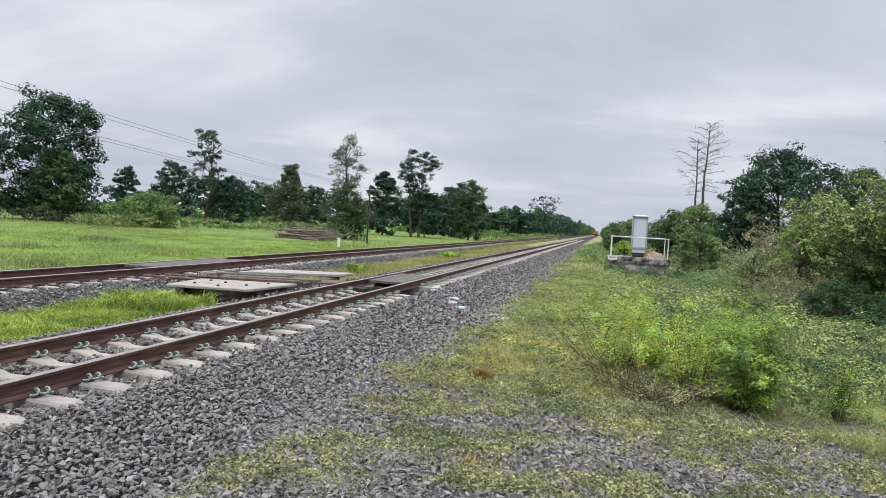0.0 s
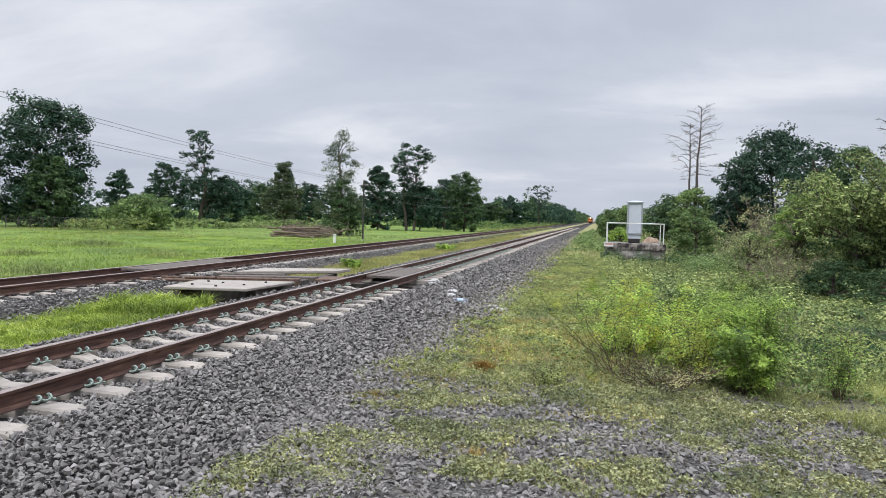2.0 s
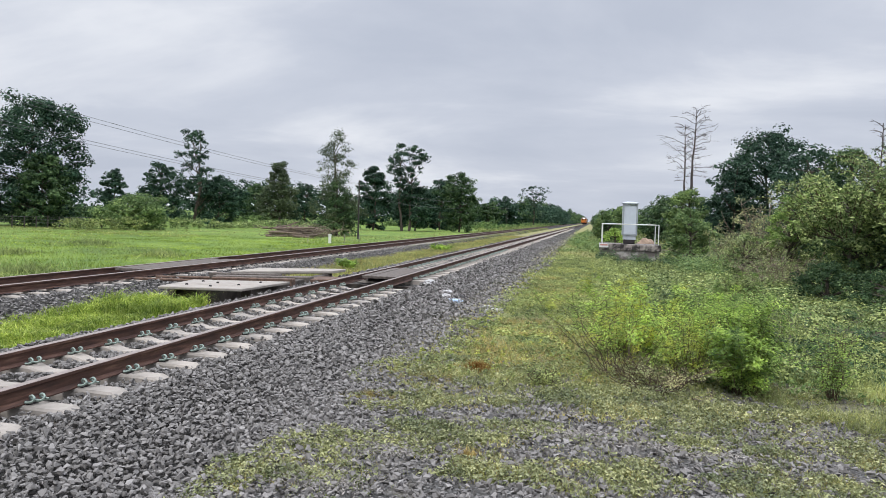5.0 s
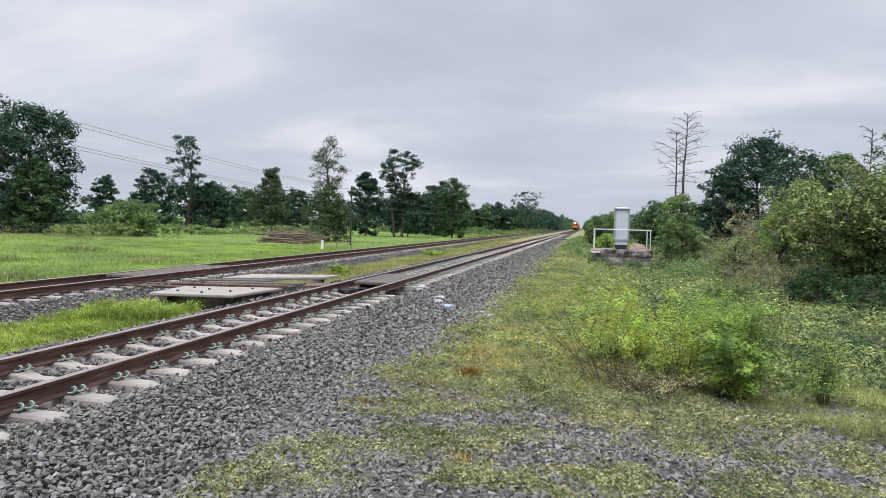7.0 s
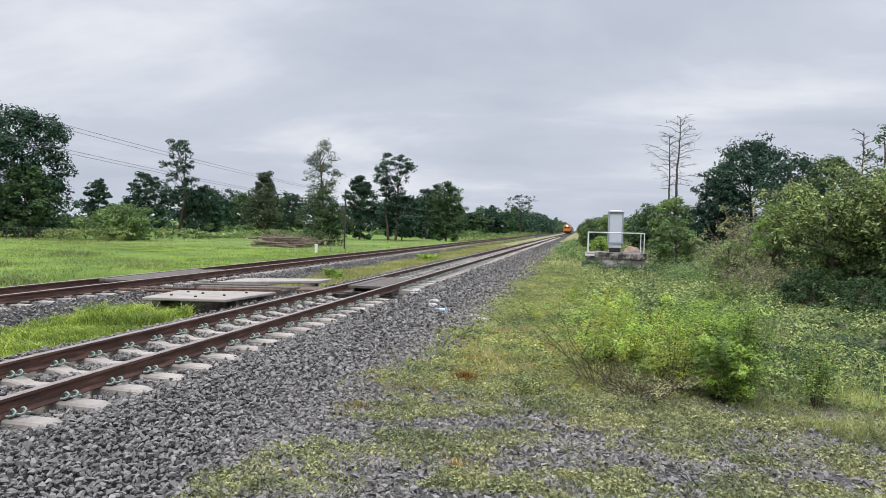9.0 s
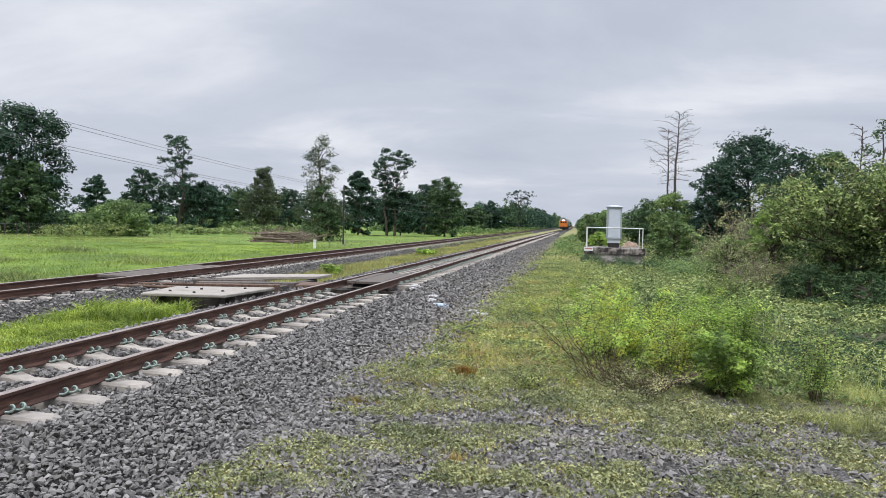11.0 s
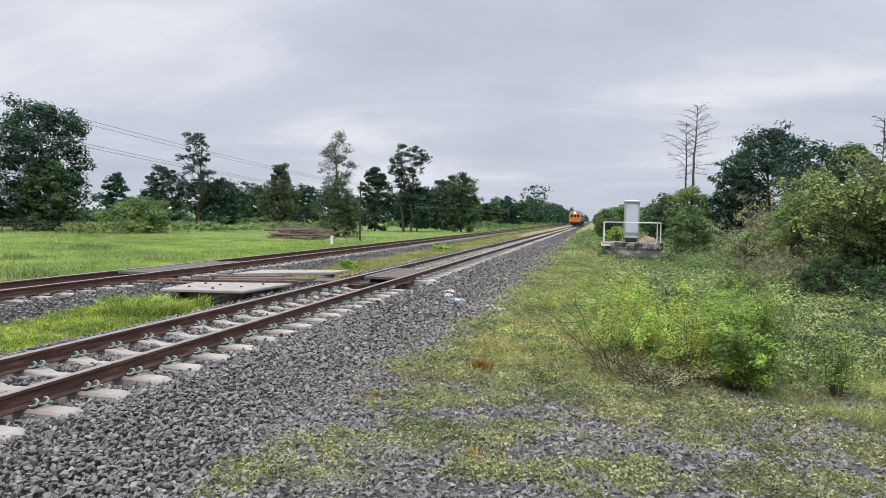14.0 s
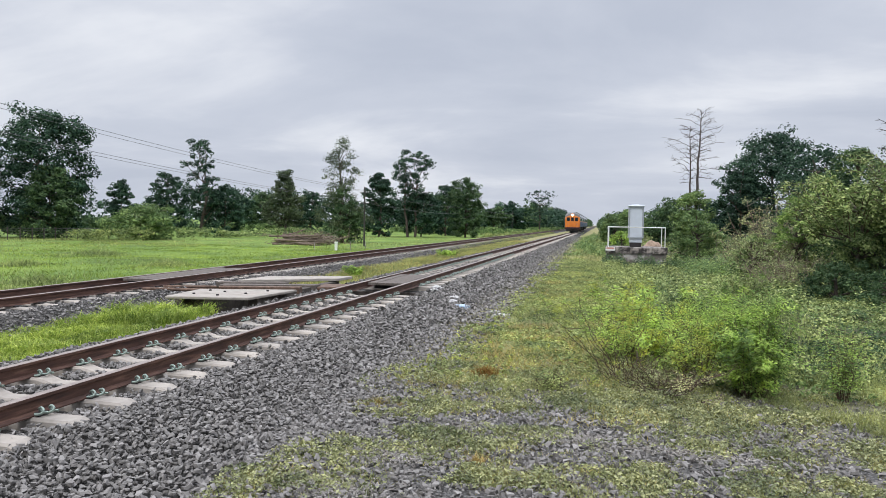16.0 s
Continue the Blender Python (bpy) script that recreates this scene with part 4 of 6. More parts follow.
    for c in tips:
        P = paths[rng.integers(len(paths))][0]
        zs = max(0.05 * h, c[2] - rng.uniform(0.08, 0.22) * h)
        k = np.argmin(np.abs(P[:, 2] - zs))
        limbs.append((wobble_path(P[k], c, 6, 0.01 * h, rng), np.linspace(max(0.035, h * 0.006), 0.012, 6)))
    lv, lf = tubes(limbs, 5)
    part("branchwork", mesh_np("branchwork", lv, lf, bark or BARK, smooth=True), parent=t)
    # leaves
    cr = cr0 * rng.uniform(0.65, 1.3, clumps)
    per = int(per * 0.96)
    leaf *= 0.82
    cr = np.maximum(cr, leaf * 1.1)
    own = np.repeat(np.arange(clumps), per)
    d = rng.normal(size=(len(own), 3)); d /= np.linalg.norm(d, axis=1)[:, None]
    d *= (rng.uniform(0.1, 1, len(own)) ** 0.4)[:, None]
    P = C[own] + d * cr[own][:, None] * np.array([1, 1, 0.58])
    P[:, 2] = np.maximum(P[:, 2], 0.05)
    V, F = leaves(P, leaf, rng, aspect, 0.5, out=d)
    part("crown", mesh_np("crown", V, F, mat or LEAF_DARK), parent=t)
    return t


tree("large dense dark green tree at the field edge", -61.5, 72, 15.4, 13.6, "round", LEAF_DARK, crown_from=0.08, clumps=210, per=95, leaf=0.40, seed=1)
tree("dense dark green tree at the field edge", -66, 64, 10.4, 10, "round", LEAF_MID, crown_from=0.05, clumps=130, per=85, leaf=0.40, seed=2)
tree("leafy green tree beside a larger one", -58.5, 69.5, 8.6, 7.0, "round", LEAF_MID, crown_from=0.03, clumps=110, per=85, leaf=0.36, seed=3)
tree("dark rounded tree beyond the field", -75.7, 105.7, 8.9, 5.0, "column", LEAF_DARK, crown_from=0.05, clumps=80, seed=4, leaf=0.42)
tree("broad green shrub at the field edge", -48.6, 71.4, 4.0, 8.2, "round", LEAF_SHRUB, crown_from=0.0, clumps=130, per=85, seed=5, leaf=0.30, category="bush")
tree("tall slim tree with a sparse tiered crown", -55.3, 95.1, 14.2, 7.6, "tall", LEAF_DARK, crown_from=0.30, clumps=95, per=42, seed=6, leaf=0.36, sparse=0.85)
tree("dark tree beside a tall slim one", -58.2, 91.2, 9.3, 6.6, "round", LEAF_DARK, crown_from=0.05, clumps=90, seed=7, leaf=0.38)
tree("dark dense tree beyond the field", -53.2, 98.2, 7.6, 9.0, "round", LEAF_DARK, crown_from=0.03, clumps=110, seed=8, leaf=0.40)
tree("low green tree in the tree line", -63.9, 124.5, 6.6, 6.6, "round", LEAF_MID, crown_from=0.02, clumps=80, seed=9, leaf=0.45)
tree("olive green columnar tree", -52.2, 116.9, 11.4, 8.4, "cone", LEAF_OLIVE, crown_from=0.04, clumps=190, per=60, seed=10, leaf=0.40)
tree("dark tree in the tree line", -56.4, 139, 8.8, 6.0, "round", LEAF_DARK, crown_from=0.02, clumps=70, seed=11, leaf=0.5)
tree("green tree in the tree line", -62.8, 130.7, 8.3, 6.0, "round", LEAF_MID, crown_from=0.02, clumps=70, seed=12, leaf=0.48)
tree("tall slender tree with a sparse greyish crown", -27.7, 77.2, 12.0, 6.6, "tall", LEAF_OLIVE, crown_from=0.05, clumps=260, per=36, seed=13, leaf=0.20, sparse=0.9)
tree("leafy green tree at the foot of a slender one", -27.2, 76.4, 6.6, 5.0, "column", LEAF_MID, crown_from=0.02, clumps=90, per=60, seed=14, leaf=0.28)
tree("dark dense tree behind the field", -33.4, 110.1, 10.6, 5.8, "round", LEAF_DARK, crown_from=0.03, clumps=100, seed=15, leaf=0.42)
tree("tall tree with two trunks and a spreading crown", -29.0, 113.4, 14.1, 7.6, "spread", LEAF_DARK, crown_from=0.36, clumps=100, per=46, seed=16, leaf=0.38, sparse=0.9, twin=True)
tree("dark undergrowth tree below a spreading one", -28.0, 116.0, 7.6, 8.6, "round", LEAF_DARK, crown_from=0.10, clumps=100, seed=17, leaf=0.42)
tree("wide dark green tree near the track", -21.4, 120.1, 10.2, 8.6, "round", LEAF_MID, crown_from=0.02, clumps=130, seed=18, leaf=0.40)
tree("dark tree behind the wide one", -27.2, 132.2, 9.9, 6.6, "round", LEAF_DARK, crown_from=0.02, clumps=80, seed=19, leaf=0.46)
tree("small rounded tree beside the track", -25.6, 188, 6.8, 8.0, "round", LEAF_MID, crown_from=0.02, clumps=70, seed=20, leaf=0.6)
tree("airy tree with a sparse crown", -15.1, 199.4, 11.6, 9.6, "spread", LEAF_DARK, crown_from=0.35, clumps=60, per=26, seed=21, leaf=0.42, sparse=0.75)
tree("dark small tree beside the track", -22.5, 203.8, 7.4, 6.8, "round", LEAF_DARK, crown_from=0.03, clumps=70, seed=22, leaf=0.6)


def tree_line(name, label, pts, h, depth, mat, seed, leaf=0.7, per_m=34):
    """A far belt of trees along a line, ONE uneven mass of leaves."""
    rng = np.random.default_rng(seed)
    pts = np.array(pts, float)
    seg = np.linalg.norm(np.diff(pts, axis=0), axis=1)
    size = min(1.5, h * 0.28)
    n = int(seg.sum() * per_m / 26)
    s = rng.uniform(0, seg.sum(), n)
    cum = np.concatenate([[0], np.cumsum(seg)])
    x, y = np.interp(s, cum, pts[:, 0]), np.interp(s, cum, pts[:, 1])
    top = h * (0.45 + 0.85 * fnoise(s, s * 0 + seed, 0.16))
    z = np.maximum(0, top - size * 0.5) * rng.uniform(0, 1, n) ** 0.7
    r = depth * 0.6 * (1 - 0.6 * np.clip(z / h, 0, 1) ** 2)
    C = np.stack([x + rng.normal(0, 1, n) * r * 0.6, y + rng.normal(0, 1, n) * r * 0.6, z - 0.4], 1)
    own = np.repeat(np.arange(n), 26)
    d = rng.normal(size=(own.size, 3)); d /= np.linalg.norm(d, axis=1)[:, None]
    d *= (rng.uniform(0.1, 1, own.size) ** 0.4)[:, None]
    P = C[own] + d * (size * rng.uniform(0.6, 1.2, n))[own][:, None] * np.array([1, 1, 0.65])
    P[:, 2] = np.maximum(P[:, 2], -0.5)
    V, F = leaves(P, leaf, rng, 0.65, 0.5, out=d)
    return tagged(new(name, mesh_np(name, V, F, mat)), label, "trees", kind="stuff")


# the far belts get their haze only from the bluish LEAF_DARK colour
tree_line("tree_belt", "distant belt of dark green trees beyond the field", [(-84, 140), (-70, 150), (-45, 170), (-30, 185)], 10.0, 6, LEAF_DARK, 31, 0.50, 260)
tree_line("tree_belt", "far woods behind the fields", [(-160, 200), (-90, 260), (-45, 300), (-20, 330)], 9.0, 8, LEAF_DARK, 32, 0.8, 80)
tree_line("tree_belt", "row of trees receding beside the railway", [(-20, 215), (-17, 300), (-14, 450), (-11, 800), (-9, 1300)], 9.5, 5, LEAF_MID, 33, 0.8, 24)
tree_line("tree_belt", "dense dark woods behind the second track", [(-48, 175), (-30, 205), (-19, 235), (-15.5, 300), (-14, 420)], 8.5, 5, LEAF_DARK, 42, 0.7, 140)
tree_line("hedge", "pale scrub at the foot of the far woods", [(-30, 150), (-17, 185), (-14.5, 250), (-13.5, 340)], 1.5, 2, LEAF_SHRUB, 43, 0.28, 130)
tree_line("tree_belt", "row of trees receding on the verge side", [(6, 120), (4, 200), (3, 400), (4, 800), (7, 1300)], 5.5, 2.6, LEAF_MID, 34, 0.7, 34)
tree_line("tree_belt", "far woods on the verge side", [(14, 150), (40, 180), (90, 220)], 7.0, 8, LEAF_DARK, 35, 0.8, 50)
tree_line("hedge", "low weedy hedge along the field's far edge", [(-54, 70), (-50, 76), (-45, 90), (-40, 110)], 1.3, 2, LEAF_BUSH, 36, 0.20, 220)
tree_line("hedge", "tangle of pale yellow-green weeds before the shrubs", [(-50.5, 62.5), (-44, 66)], 1.3, 1.6, LEAF_WEED, 40, 0.15, 420)
tree_line("hedge", "dark undergrowth below the large trees", [(-76, 60), (-66, 68), (-57, 74)], 2.6, 2.5, LEAF_MID, 41, 0.26, 260)
tree_line("tree_belt", "dark woods closing the far side of the field", [(-120, 62), (-88, 92), (-66, 112)], 2.9, 5, LEAF_MID, 39, 0.45, 260)
tree_line("hedge", "pale shrubs behind the field", [(-60, 100), (-45, 125), (-32, 140), (-18, 165)], 1.7, 3, LEAF_SHRUB, 37, 0.30, 120)
tree_line("verge_shrubs", "low scrub along the second track", [(-14.5, 90), (-14.5, 140), (-14.2, 260)], 1.0, 1.2, LEAF_WEED, 38, 0.22, 60)

# verge side
RB = -0.1
tree("small green tree by the platform", 1.4, 75, 3.3, 2.3, "round", LEAF_SHRUB, RB, 0.02, 70, 75, 0.24, 41)
tree("leafy bush behind the platform", 1.35, 58, 2.3, 1.9, "round", LEAF_MID, RB, 0.0, 60, 50, 0.15, 42, category="shrub")
tree("yellow-green shrub behind the platform", 1.5, 46, 1.75, 2.2, "round", LEAF_FRESH, RB, 0.0, 50, 50, 0.15, 43, category="shrub")
tree("dark tree behind the platform", 4.2, 98, 4.4, 6.0, "round", LEAF_SHRUB, RB, 0.0, 80, 50, 0.34, 44)
tree("dark tree behind the platform", 9.0, 112, 5.0, 8.0, "round", LEAF_MID, RB, 0.0, 80, 50, 0.40, 45)
tree("dark green tree below the dead ones", 7.2, 74.7, 5.0, 5.4, "round", LEAF_MID, RB, 0.0, 90, 75, 0.28, 46)
tree("dark green tree below the dead ones", 7.6, 60, 5.2, 4.6, "round", LEAF_SHRUB, RB, 0.0, 90, 75, 0.24, 47)
tree("big dense dark tree with a domed crown", 12.6, 57, 9.4, 8.6, "round", LEAF_DARK, RB, 0.02, 260, 75, 0.25, 48)
tree("dense dark tree beside the domed one", 9.7, 54.5, 7.2, 4.2, "round", LEAF_DARK, RB, 0.02, 110, 80, 0.23, 49)
tree("dark tree behind the thicket", 13.8, 50, 7.4, 6.4, "spread", LEAF_DARK, RB, 0.02, 130, 65, 0.22, 50)
tree("green tree behind the thicket", 14.6, 46.5, 7.3, 4.6, "round", LEAF_MID, RB, 0.02, 100, 80, 0.21, 51)
tree("leafy green bush beside the platform", 5.1, 39.7, 3.0, 2.7, "round", LEAF_SHRUB, RB, 0.0, 90, 70, 0.15, 52, category="bush")
tree("spreading light green thicket beside the weeds", 8.0, 26, 3.3, 3.4, "round", LEAF_BUSH, RB, 0.0, 130, 95, 0.115, 60, category="bush", aspect=0.5)
tree("rounded light green bush at the thicket's edge", 6.6, 26.4, 3.4, 2.2, "column", LEAF_FRESH_DULL, RB, 0.12, 90, 80, 0.11, 65, category="bush", aspect=0.5)
tree("dense green thicket with arching twigs", 6.8, 21.2, 3.2, 2.9, "spread", LEAF_BUSH, RB, 0.12, 140, 85, 0.105, 55, category="bush", aspect=0.5)
tree("tall green thicket with arching twigs", 8.3, 20.4, 3.9, 4.2, "spread", LEAF_BUSH, RB, 0.1, 230, 85, 0.108, 56, category="bush", aspect=0.5)
# filler bushes: the thicket's inner shade is put into their darker leaves
tree("darker-leaved filler bush standing for the thicket's inner shade", 7.4, 21.4, 2.5, 3.6, "round", LEAF_MID, RB, 0.0, 120, 70, 0.10, 57, category="shrub")
tree("dark filler bush standing for the shade behind the bare twigs", 7.4, 31.5, 2.8, 2.6, "round", LEAF_DARK, RB, 0.0, 90, 60, 0.13, 66, category="shrub")
# these low bushes take darker leaves to carry the shade at the thicket's base
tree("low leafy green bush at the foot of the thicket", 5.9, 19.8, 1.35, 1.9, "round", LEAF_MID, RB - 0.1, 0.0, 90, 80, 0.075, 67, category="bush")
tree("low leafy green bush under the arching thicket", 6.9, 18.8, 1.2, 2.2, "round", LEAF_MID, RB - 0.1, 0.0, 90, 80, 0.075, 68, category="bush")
tree("leafy tree with thin upright twigs", 15.2, 40.5, 8.1, 3.2, "column", LEAF_MID, RB, 0.3, 70, 34, 0.17, 58, sparse=0.8)
# one more added filler, leaf colour darkened for shade below the arching twigs
tree("darker-leaved filler bush standing for shade under the arching thicket", 6.9, 21.8, 1.4, 1.9, "round", LEAF_MID, RB, 0.0, 90, 60, 0.09, 64, category="shrub")
tree("shrub at the foot of the thicket", 5.2, 26.5, 1.9, 2.0, "round", LEAF_BUSH, RB, 0.0, 60, 60, 0.085, 59, category="shrub")


def bare_tree(label, x, y, h, reach, seed, base=RB, first=0.35, n=26, thick=0.12, lean=0.0, mat=None):
    """A leafless trunk whose boughs rise, level out and fork into fine twigs."""
    rng = np.random.default_rng(seed)
    t = thing("dead_tree", label, "tree", pose(x, y, base))
    P = wobble_path((0, 0, -0.3), (lean, 0, h), 44, 0.0016 * h, rng)
    V, F = tubes([(P, np.linspace(thick, 0.022, 44))], 8)
    part("trunk", mesh_np("trunk", V, F, mat or DEADWOOD, smooth=True), parent=t)
    paths = []
    s = np.linspace(0, 1, 9)[:, None]
    for i in range(n):
        u = first + (0.99 - first) * ((i + rng.random()) / n) ** 0.8
        k = min(43, int(u * 44))
        v = (u - first) / (1 - first)
        a = i * 2.4 + rng.uniform(-0.5, 0.5)
        r = reach * np.interp(v, (0, 0.35, 0.75, 1.0), (0.35, 0.85, 1.0, 0.45)) * rng.uniform(0.45, 1.1)
        o = np.array([np.cos(a), np.sin(a), 0.0])
        rise = rng.uniform(0.25, 0.55) * (1 if v > 0.25 else -0.3)
        Q = P[k] + o * r * s + np.array([0, 0, 1.0]) * r * rise * (1.7 * s - 0.9 * s ** 2)
        Q = Q + np.cumsum(rng.normal(0, 0.022 * r, Q.shape), axis=0) * (s > 0)
        paths.append((Q, np.linspace(0.024, 0.008, 9)))
        for _ in range(7):
            m = rng.integers(2, 9)
            b = o * 0.8 + rng.normal(size=3) * np.array([0.7, 0.7, 0.35]) + np.array([0, 0, 0.2]); b /= np.linalg.norm(b)
            T = wobble_path(Q[m], Q[m] + b * r * rng.uniform(0.2, 0.42), 5, 0.012, rng)
            paths.append((T, np.linspace(0.012, 0.005, 5)))
    V, F = tubes(paths, 4)
    tagged(part("branchwork", mesh_np("branchwork", V, F, mat or DEADWOOD), parent=t), kind="stuff")


bare_tree("tall leafless dead tree with thin side branches", 7.7, 65.6, 10.5, 2.2, 61, n=26, thick=0.13, lean=0.0, first=0.42)
bare_tree("taller leafless dead tree with forked thin branches", 8.08, 65.5, 11.6, 2.7, 62, n=34, thick=0.19, lean=0.45, first=0.50)
bare_tree("leafless twiggy young tree", 13.9, 39.9, 7.2, 1.0, 63, n=26, thick=0.05)


def twig_thicket(label, x, y, w, h, stems, per, leaf, mat, seed):
    """Bare tan stems leaning outwards, forked twice, with a few pale leaves at the tips."""
    rng = np.random.default_rng(seed)
    t = thing("twig_thicket", label, "shrub", pose(x, y, RB))
    paths, P = [], []
    for i in range(stems):
        a, r = rng.uniform(0, 2 * np.pi), w / 2 * np.sqrt(rng.random())
        tip = np.array([np.cos(a) * r, np.sin(a) * r, h * rng.uniform(0.6, 1.0)])
        Q = wobble_path(tip * np.array([0.35, 0.35, 0]), tip, 8, 0.05, rng)
        paths.append((Q, np.linspace(0.015, 0.006, 8)))
        for _ in range(6):
            k = rng.integers(3, 8)
            d = rng.normal(size=3) * np.array([1, 1, 0.5]) + np.array([0, 0, 0.3]); d /= np.linalg.norm(d)
            T = wobble_path(Q[k], Q[k] + d * h * rng.uniform(0.12, 0.26), 5, 0.02, rng)
            paths.append((T, np.linspace(0.010, 0.005, 5)))
            if rng.random() < 0.75:
                P.append(T[-1] + rng.normal(0, 0.07, (per, 3)))
    V, F = tubes(paths, 3)
    part("stem_tangle", mesh_np("stem_tangle", V, F, TWIG), parent=t)
    V, F = leaves(np.concatenate(P), leaf, rng, 0.5, 0.6)
    part("foliage", mesh_np("foliage", V, F, mat), parent=t)


twig_thicket("half-bare thicket of tan twigs with pale leaves", 6.5, 29.0, 2.8, 2.8, 46, 18, 0.08, LEAF_PALE, 95)
twig_thicket("half-bare thicket of thin stems", 5.6, 30.5, 2.0, 1.8, 34, 16, 0.075, LEAF_PALE, 96)
twig_thicket("low sprawl of tan twigs before the thicket", 6.1, 25.2, 2.8, 1.3, 46, 14, 0.06, LEAF_PALE, 97)


def sprays(label, x, y, w, h, n, leaf, mat, seed):
    """Arching leafy shoots standing out of a thicket."""
    rng = np.random.default_rng(seed)
    t = thing("arching_shoots", label, "shrub", pose(x, y, RB))
    paths, P, D = [], [], []
    for i in range(n):
        a, r = rng.uniform(0, 2 * np.pi), w / 2 * np.sqrt(rng.random())
        b = np.array([np.cos(a) * r * 0.7, np.sin(a) * r * 0.7, h * rng.uniform(0.45, 0.75)])
        o = np.array([np.cos(a), np.sin(a), 0])
        s = np.linspace(0, 1, 9)[:, None]
        L = h * rng.uniform(0.22, 0.42)
        Q = b + o * L * s * rng.uniform(0.4, 1.1) + np.array([0, 0, 1]) * L * (s * 1.25 - 0.75 * s ** 2)
        paths.append((Q, np.linspace(0.012, 0.004, 9)))
        m = rng.uniform(0.1, 1, 46)
        P.append(np.stack([np.interp(m, s[:, 0], Q[:, c]) for c in range(3)], 1) + rng.normal(0, 0.045, (46, 3)))
    V, F = tubes(paths, 3)
    part("stem_tangle", mesh_np("stem_tangle", V, F, STEM), parent=t)
    V, F = leaves(np.concatenate(P), leaf, rng, 0.45, 0.5)
    part("foliage", mesh_np("foliage", V, F, mat), parent=t)


sprays("pale arching leafy shoots above the thicket", 6.7, 21.2, 3.0, 3.7, 90, 0.11, LEAF_BUSH, 91)
sprays("pale arching leafy shoots above the tall thicket", 8.6, 20.4, 4.2, 4.2, 130, 0.10, LEAF_BUSH, 92)
sprays("pale arching shoots of the spreading thicket", 8.1, 26, 3.4, 3.4, 45, 0.10, LEAF_BUSH, 93)
twig_thicket("low tan twigs over the weeds at the thicket's foot", 5.2, 22.6, 2.2, 0.95, 40, 14, 0.055, LEAF_PALE, 98)
sprays("light green arching shoots over the low weeds", 5.2, 26.0, 2.6, 1.7, 40, 0.07, LEAF_PALE, 94)

# ---- grass and weeds (uncountable) ----


def grass(name, label, x, y, h, w, mat, rng, lean=0.35, bend=0.35, z=None, category="grass"):
    fine = "strip" in name or "tuft" in name or "long" in name
    z = ground_z(x, y) if z is None else z
    V, F = blades(np.stack([x, y, z - 0.01], 1), h, w, rng, lean, bend, fine)
    return tagged(new(name, mesh_np(name, V, F, mat)), label, category, kind="stuff")


def field_points(n, x0, x1, y0, y1, rng, near=1.0):
    """More points close to the tracks than far off."""
    x = x1 - (x1 - x0) * rng.random(n) ** 1.5
    y = y0 + (y1 - y0) * rng.random(n) ** near
    return x, y


rng = np.random.default_rng(21)
x, y = field_points(90000, -48, -13.0, 8, 62, rng)
grass("field_grass", "bright yellow-green grass of the flat field", x, y, 0.05 + 0.18 * fnoise(x, y, 0.5) ** 1.5, 0.011, GRASS_FIELD, rng, 0.7, 0.6)
x, y = field_points(9000, -40, -12.6, 9, 40, rng)
k = fnoise(x, y, 0.25) > 0.56
grass("field_weeds", "taller darker weeds standing in the field", x[k], y[k], 0.30, 0.014, LEAF_WEED, rng, 0.6, 0.6)
x, y = scatter(20000, -17, -12.4, 8, 90, rng)
grass("verge_grass", "uneven grass along the second track's far side", x, y, 0.14 + 0.14 * fnoise(x, y, 0.5), 0.011, GRASS, rng, 0.6, 0.6)
for cx, cy, r, h in ((-19.5, 22.5, 1.0, 0.45), (-23.5, 24.0, 0.7, 0.4), (-17.5, 19.0, 0.6, 0.35), (-27.0, 30.0, 1.2, 0.4), (-21.0, 33.0, 1.3, 0.4), (-31.0, 41.0, 1.6, 0.5)):
    x, y = rng.normal(cx, r * 0.6, 900), rng.normal(cy, r * 0.6, 900)
    grass("field_weeds", "clump of duller weeds standing in the field", x, y, h * np.exp(-((x - cx) ** 2 + (y - cy) ** 2) / (r * r)) + 0.06, 0.012, LEAF_WEED, rng, 0.6, 0.6)
# strip between the tracks
x, y = scatter(38000, -9.1, -6.35, 5.0, 13.0, rng)
k = rng.random(x.size) < np.clip(1.6 - np.abs(x + 7.6) / 0.95 + (fnoise(x, y, 1.2) - 0.5) * 1.6, 0, 1)
k &= ~((x > -7.9) & (x < -6.2) & (y > 12.15))
grass("strip_grass", "lush green grass between the two tracks", x[k], y[k], 0.05 + 0.34 * fnoise(x[k], y[k], 0.9) * fnoise(x[k] + 40, y[k], 3.2), 0.0075, GRASS_LUSH, rng, 0.9, 0.8)
x, y = scatter(2600, -8.4, -6.7, 10.6, 12.15, rng)
grass("strip_grass", "long arching grass in front of the slab", x, y, 0.12 + 0.34 * fnoise(x, y, 2.5), 0.009, GRASS_LUSH, rng, 0.7, 0.8)
x, y = scatter(22000, -8.7, -6.4, 18.5, 70, rng)
k = rng.random(x.size) < np.clip(1.5 - np.abs(x + 7.5) / 0.9 + (fnoise(x, y, 0.6) - 0.5) * 2, 0, 1)
grass("strip_grass", "patchy olive grass between the tracks beyond the crossing", x[k], y[k], 0.10 + 0.12 * fnoise(x[k], y[k], 0.6), 0.009, GRASS, rng)
x, y = scatter(14000, -8.8, -6.4, 18.5, 75, rng)
grass("dry_grass", "dry straw-coloured grass between the tracks", x, y, 0.15, 0.009, GRASS_DRY, rng)

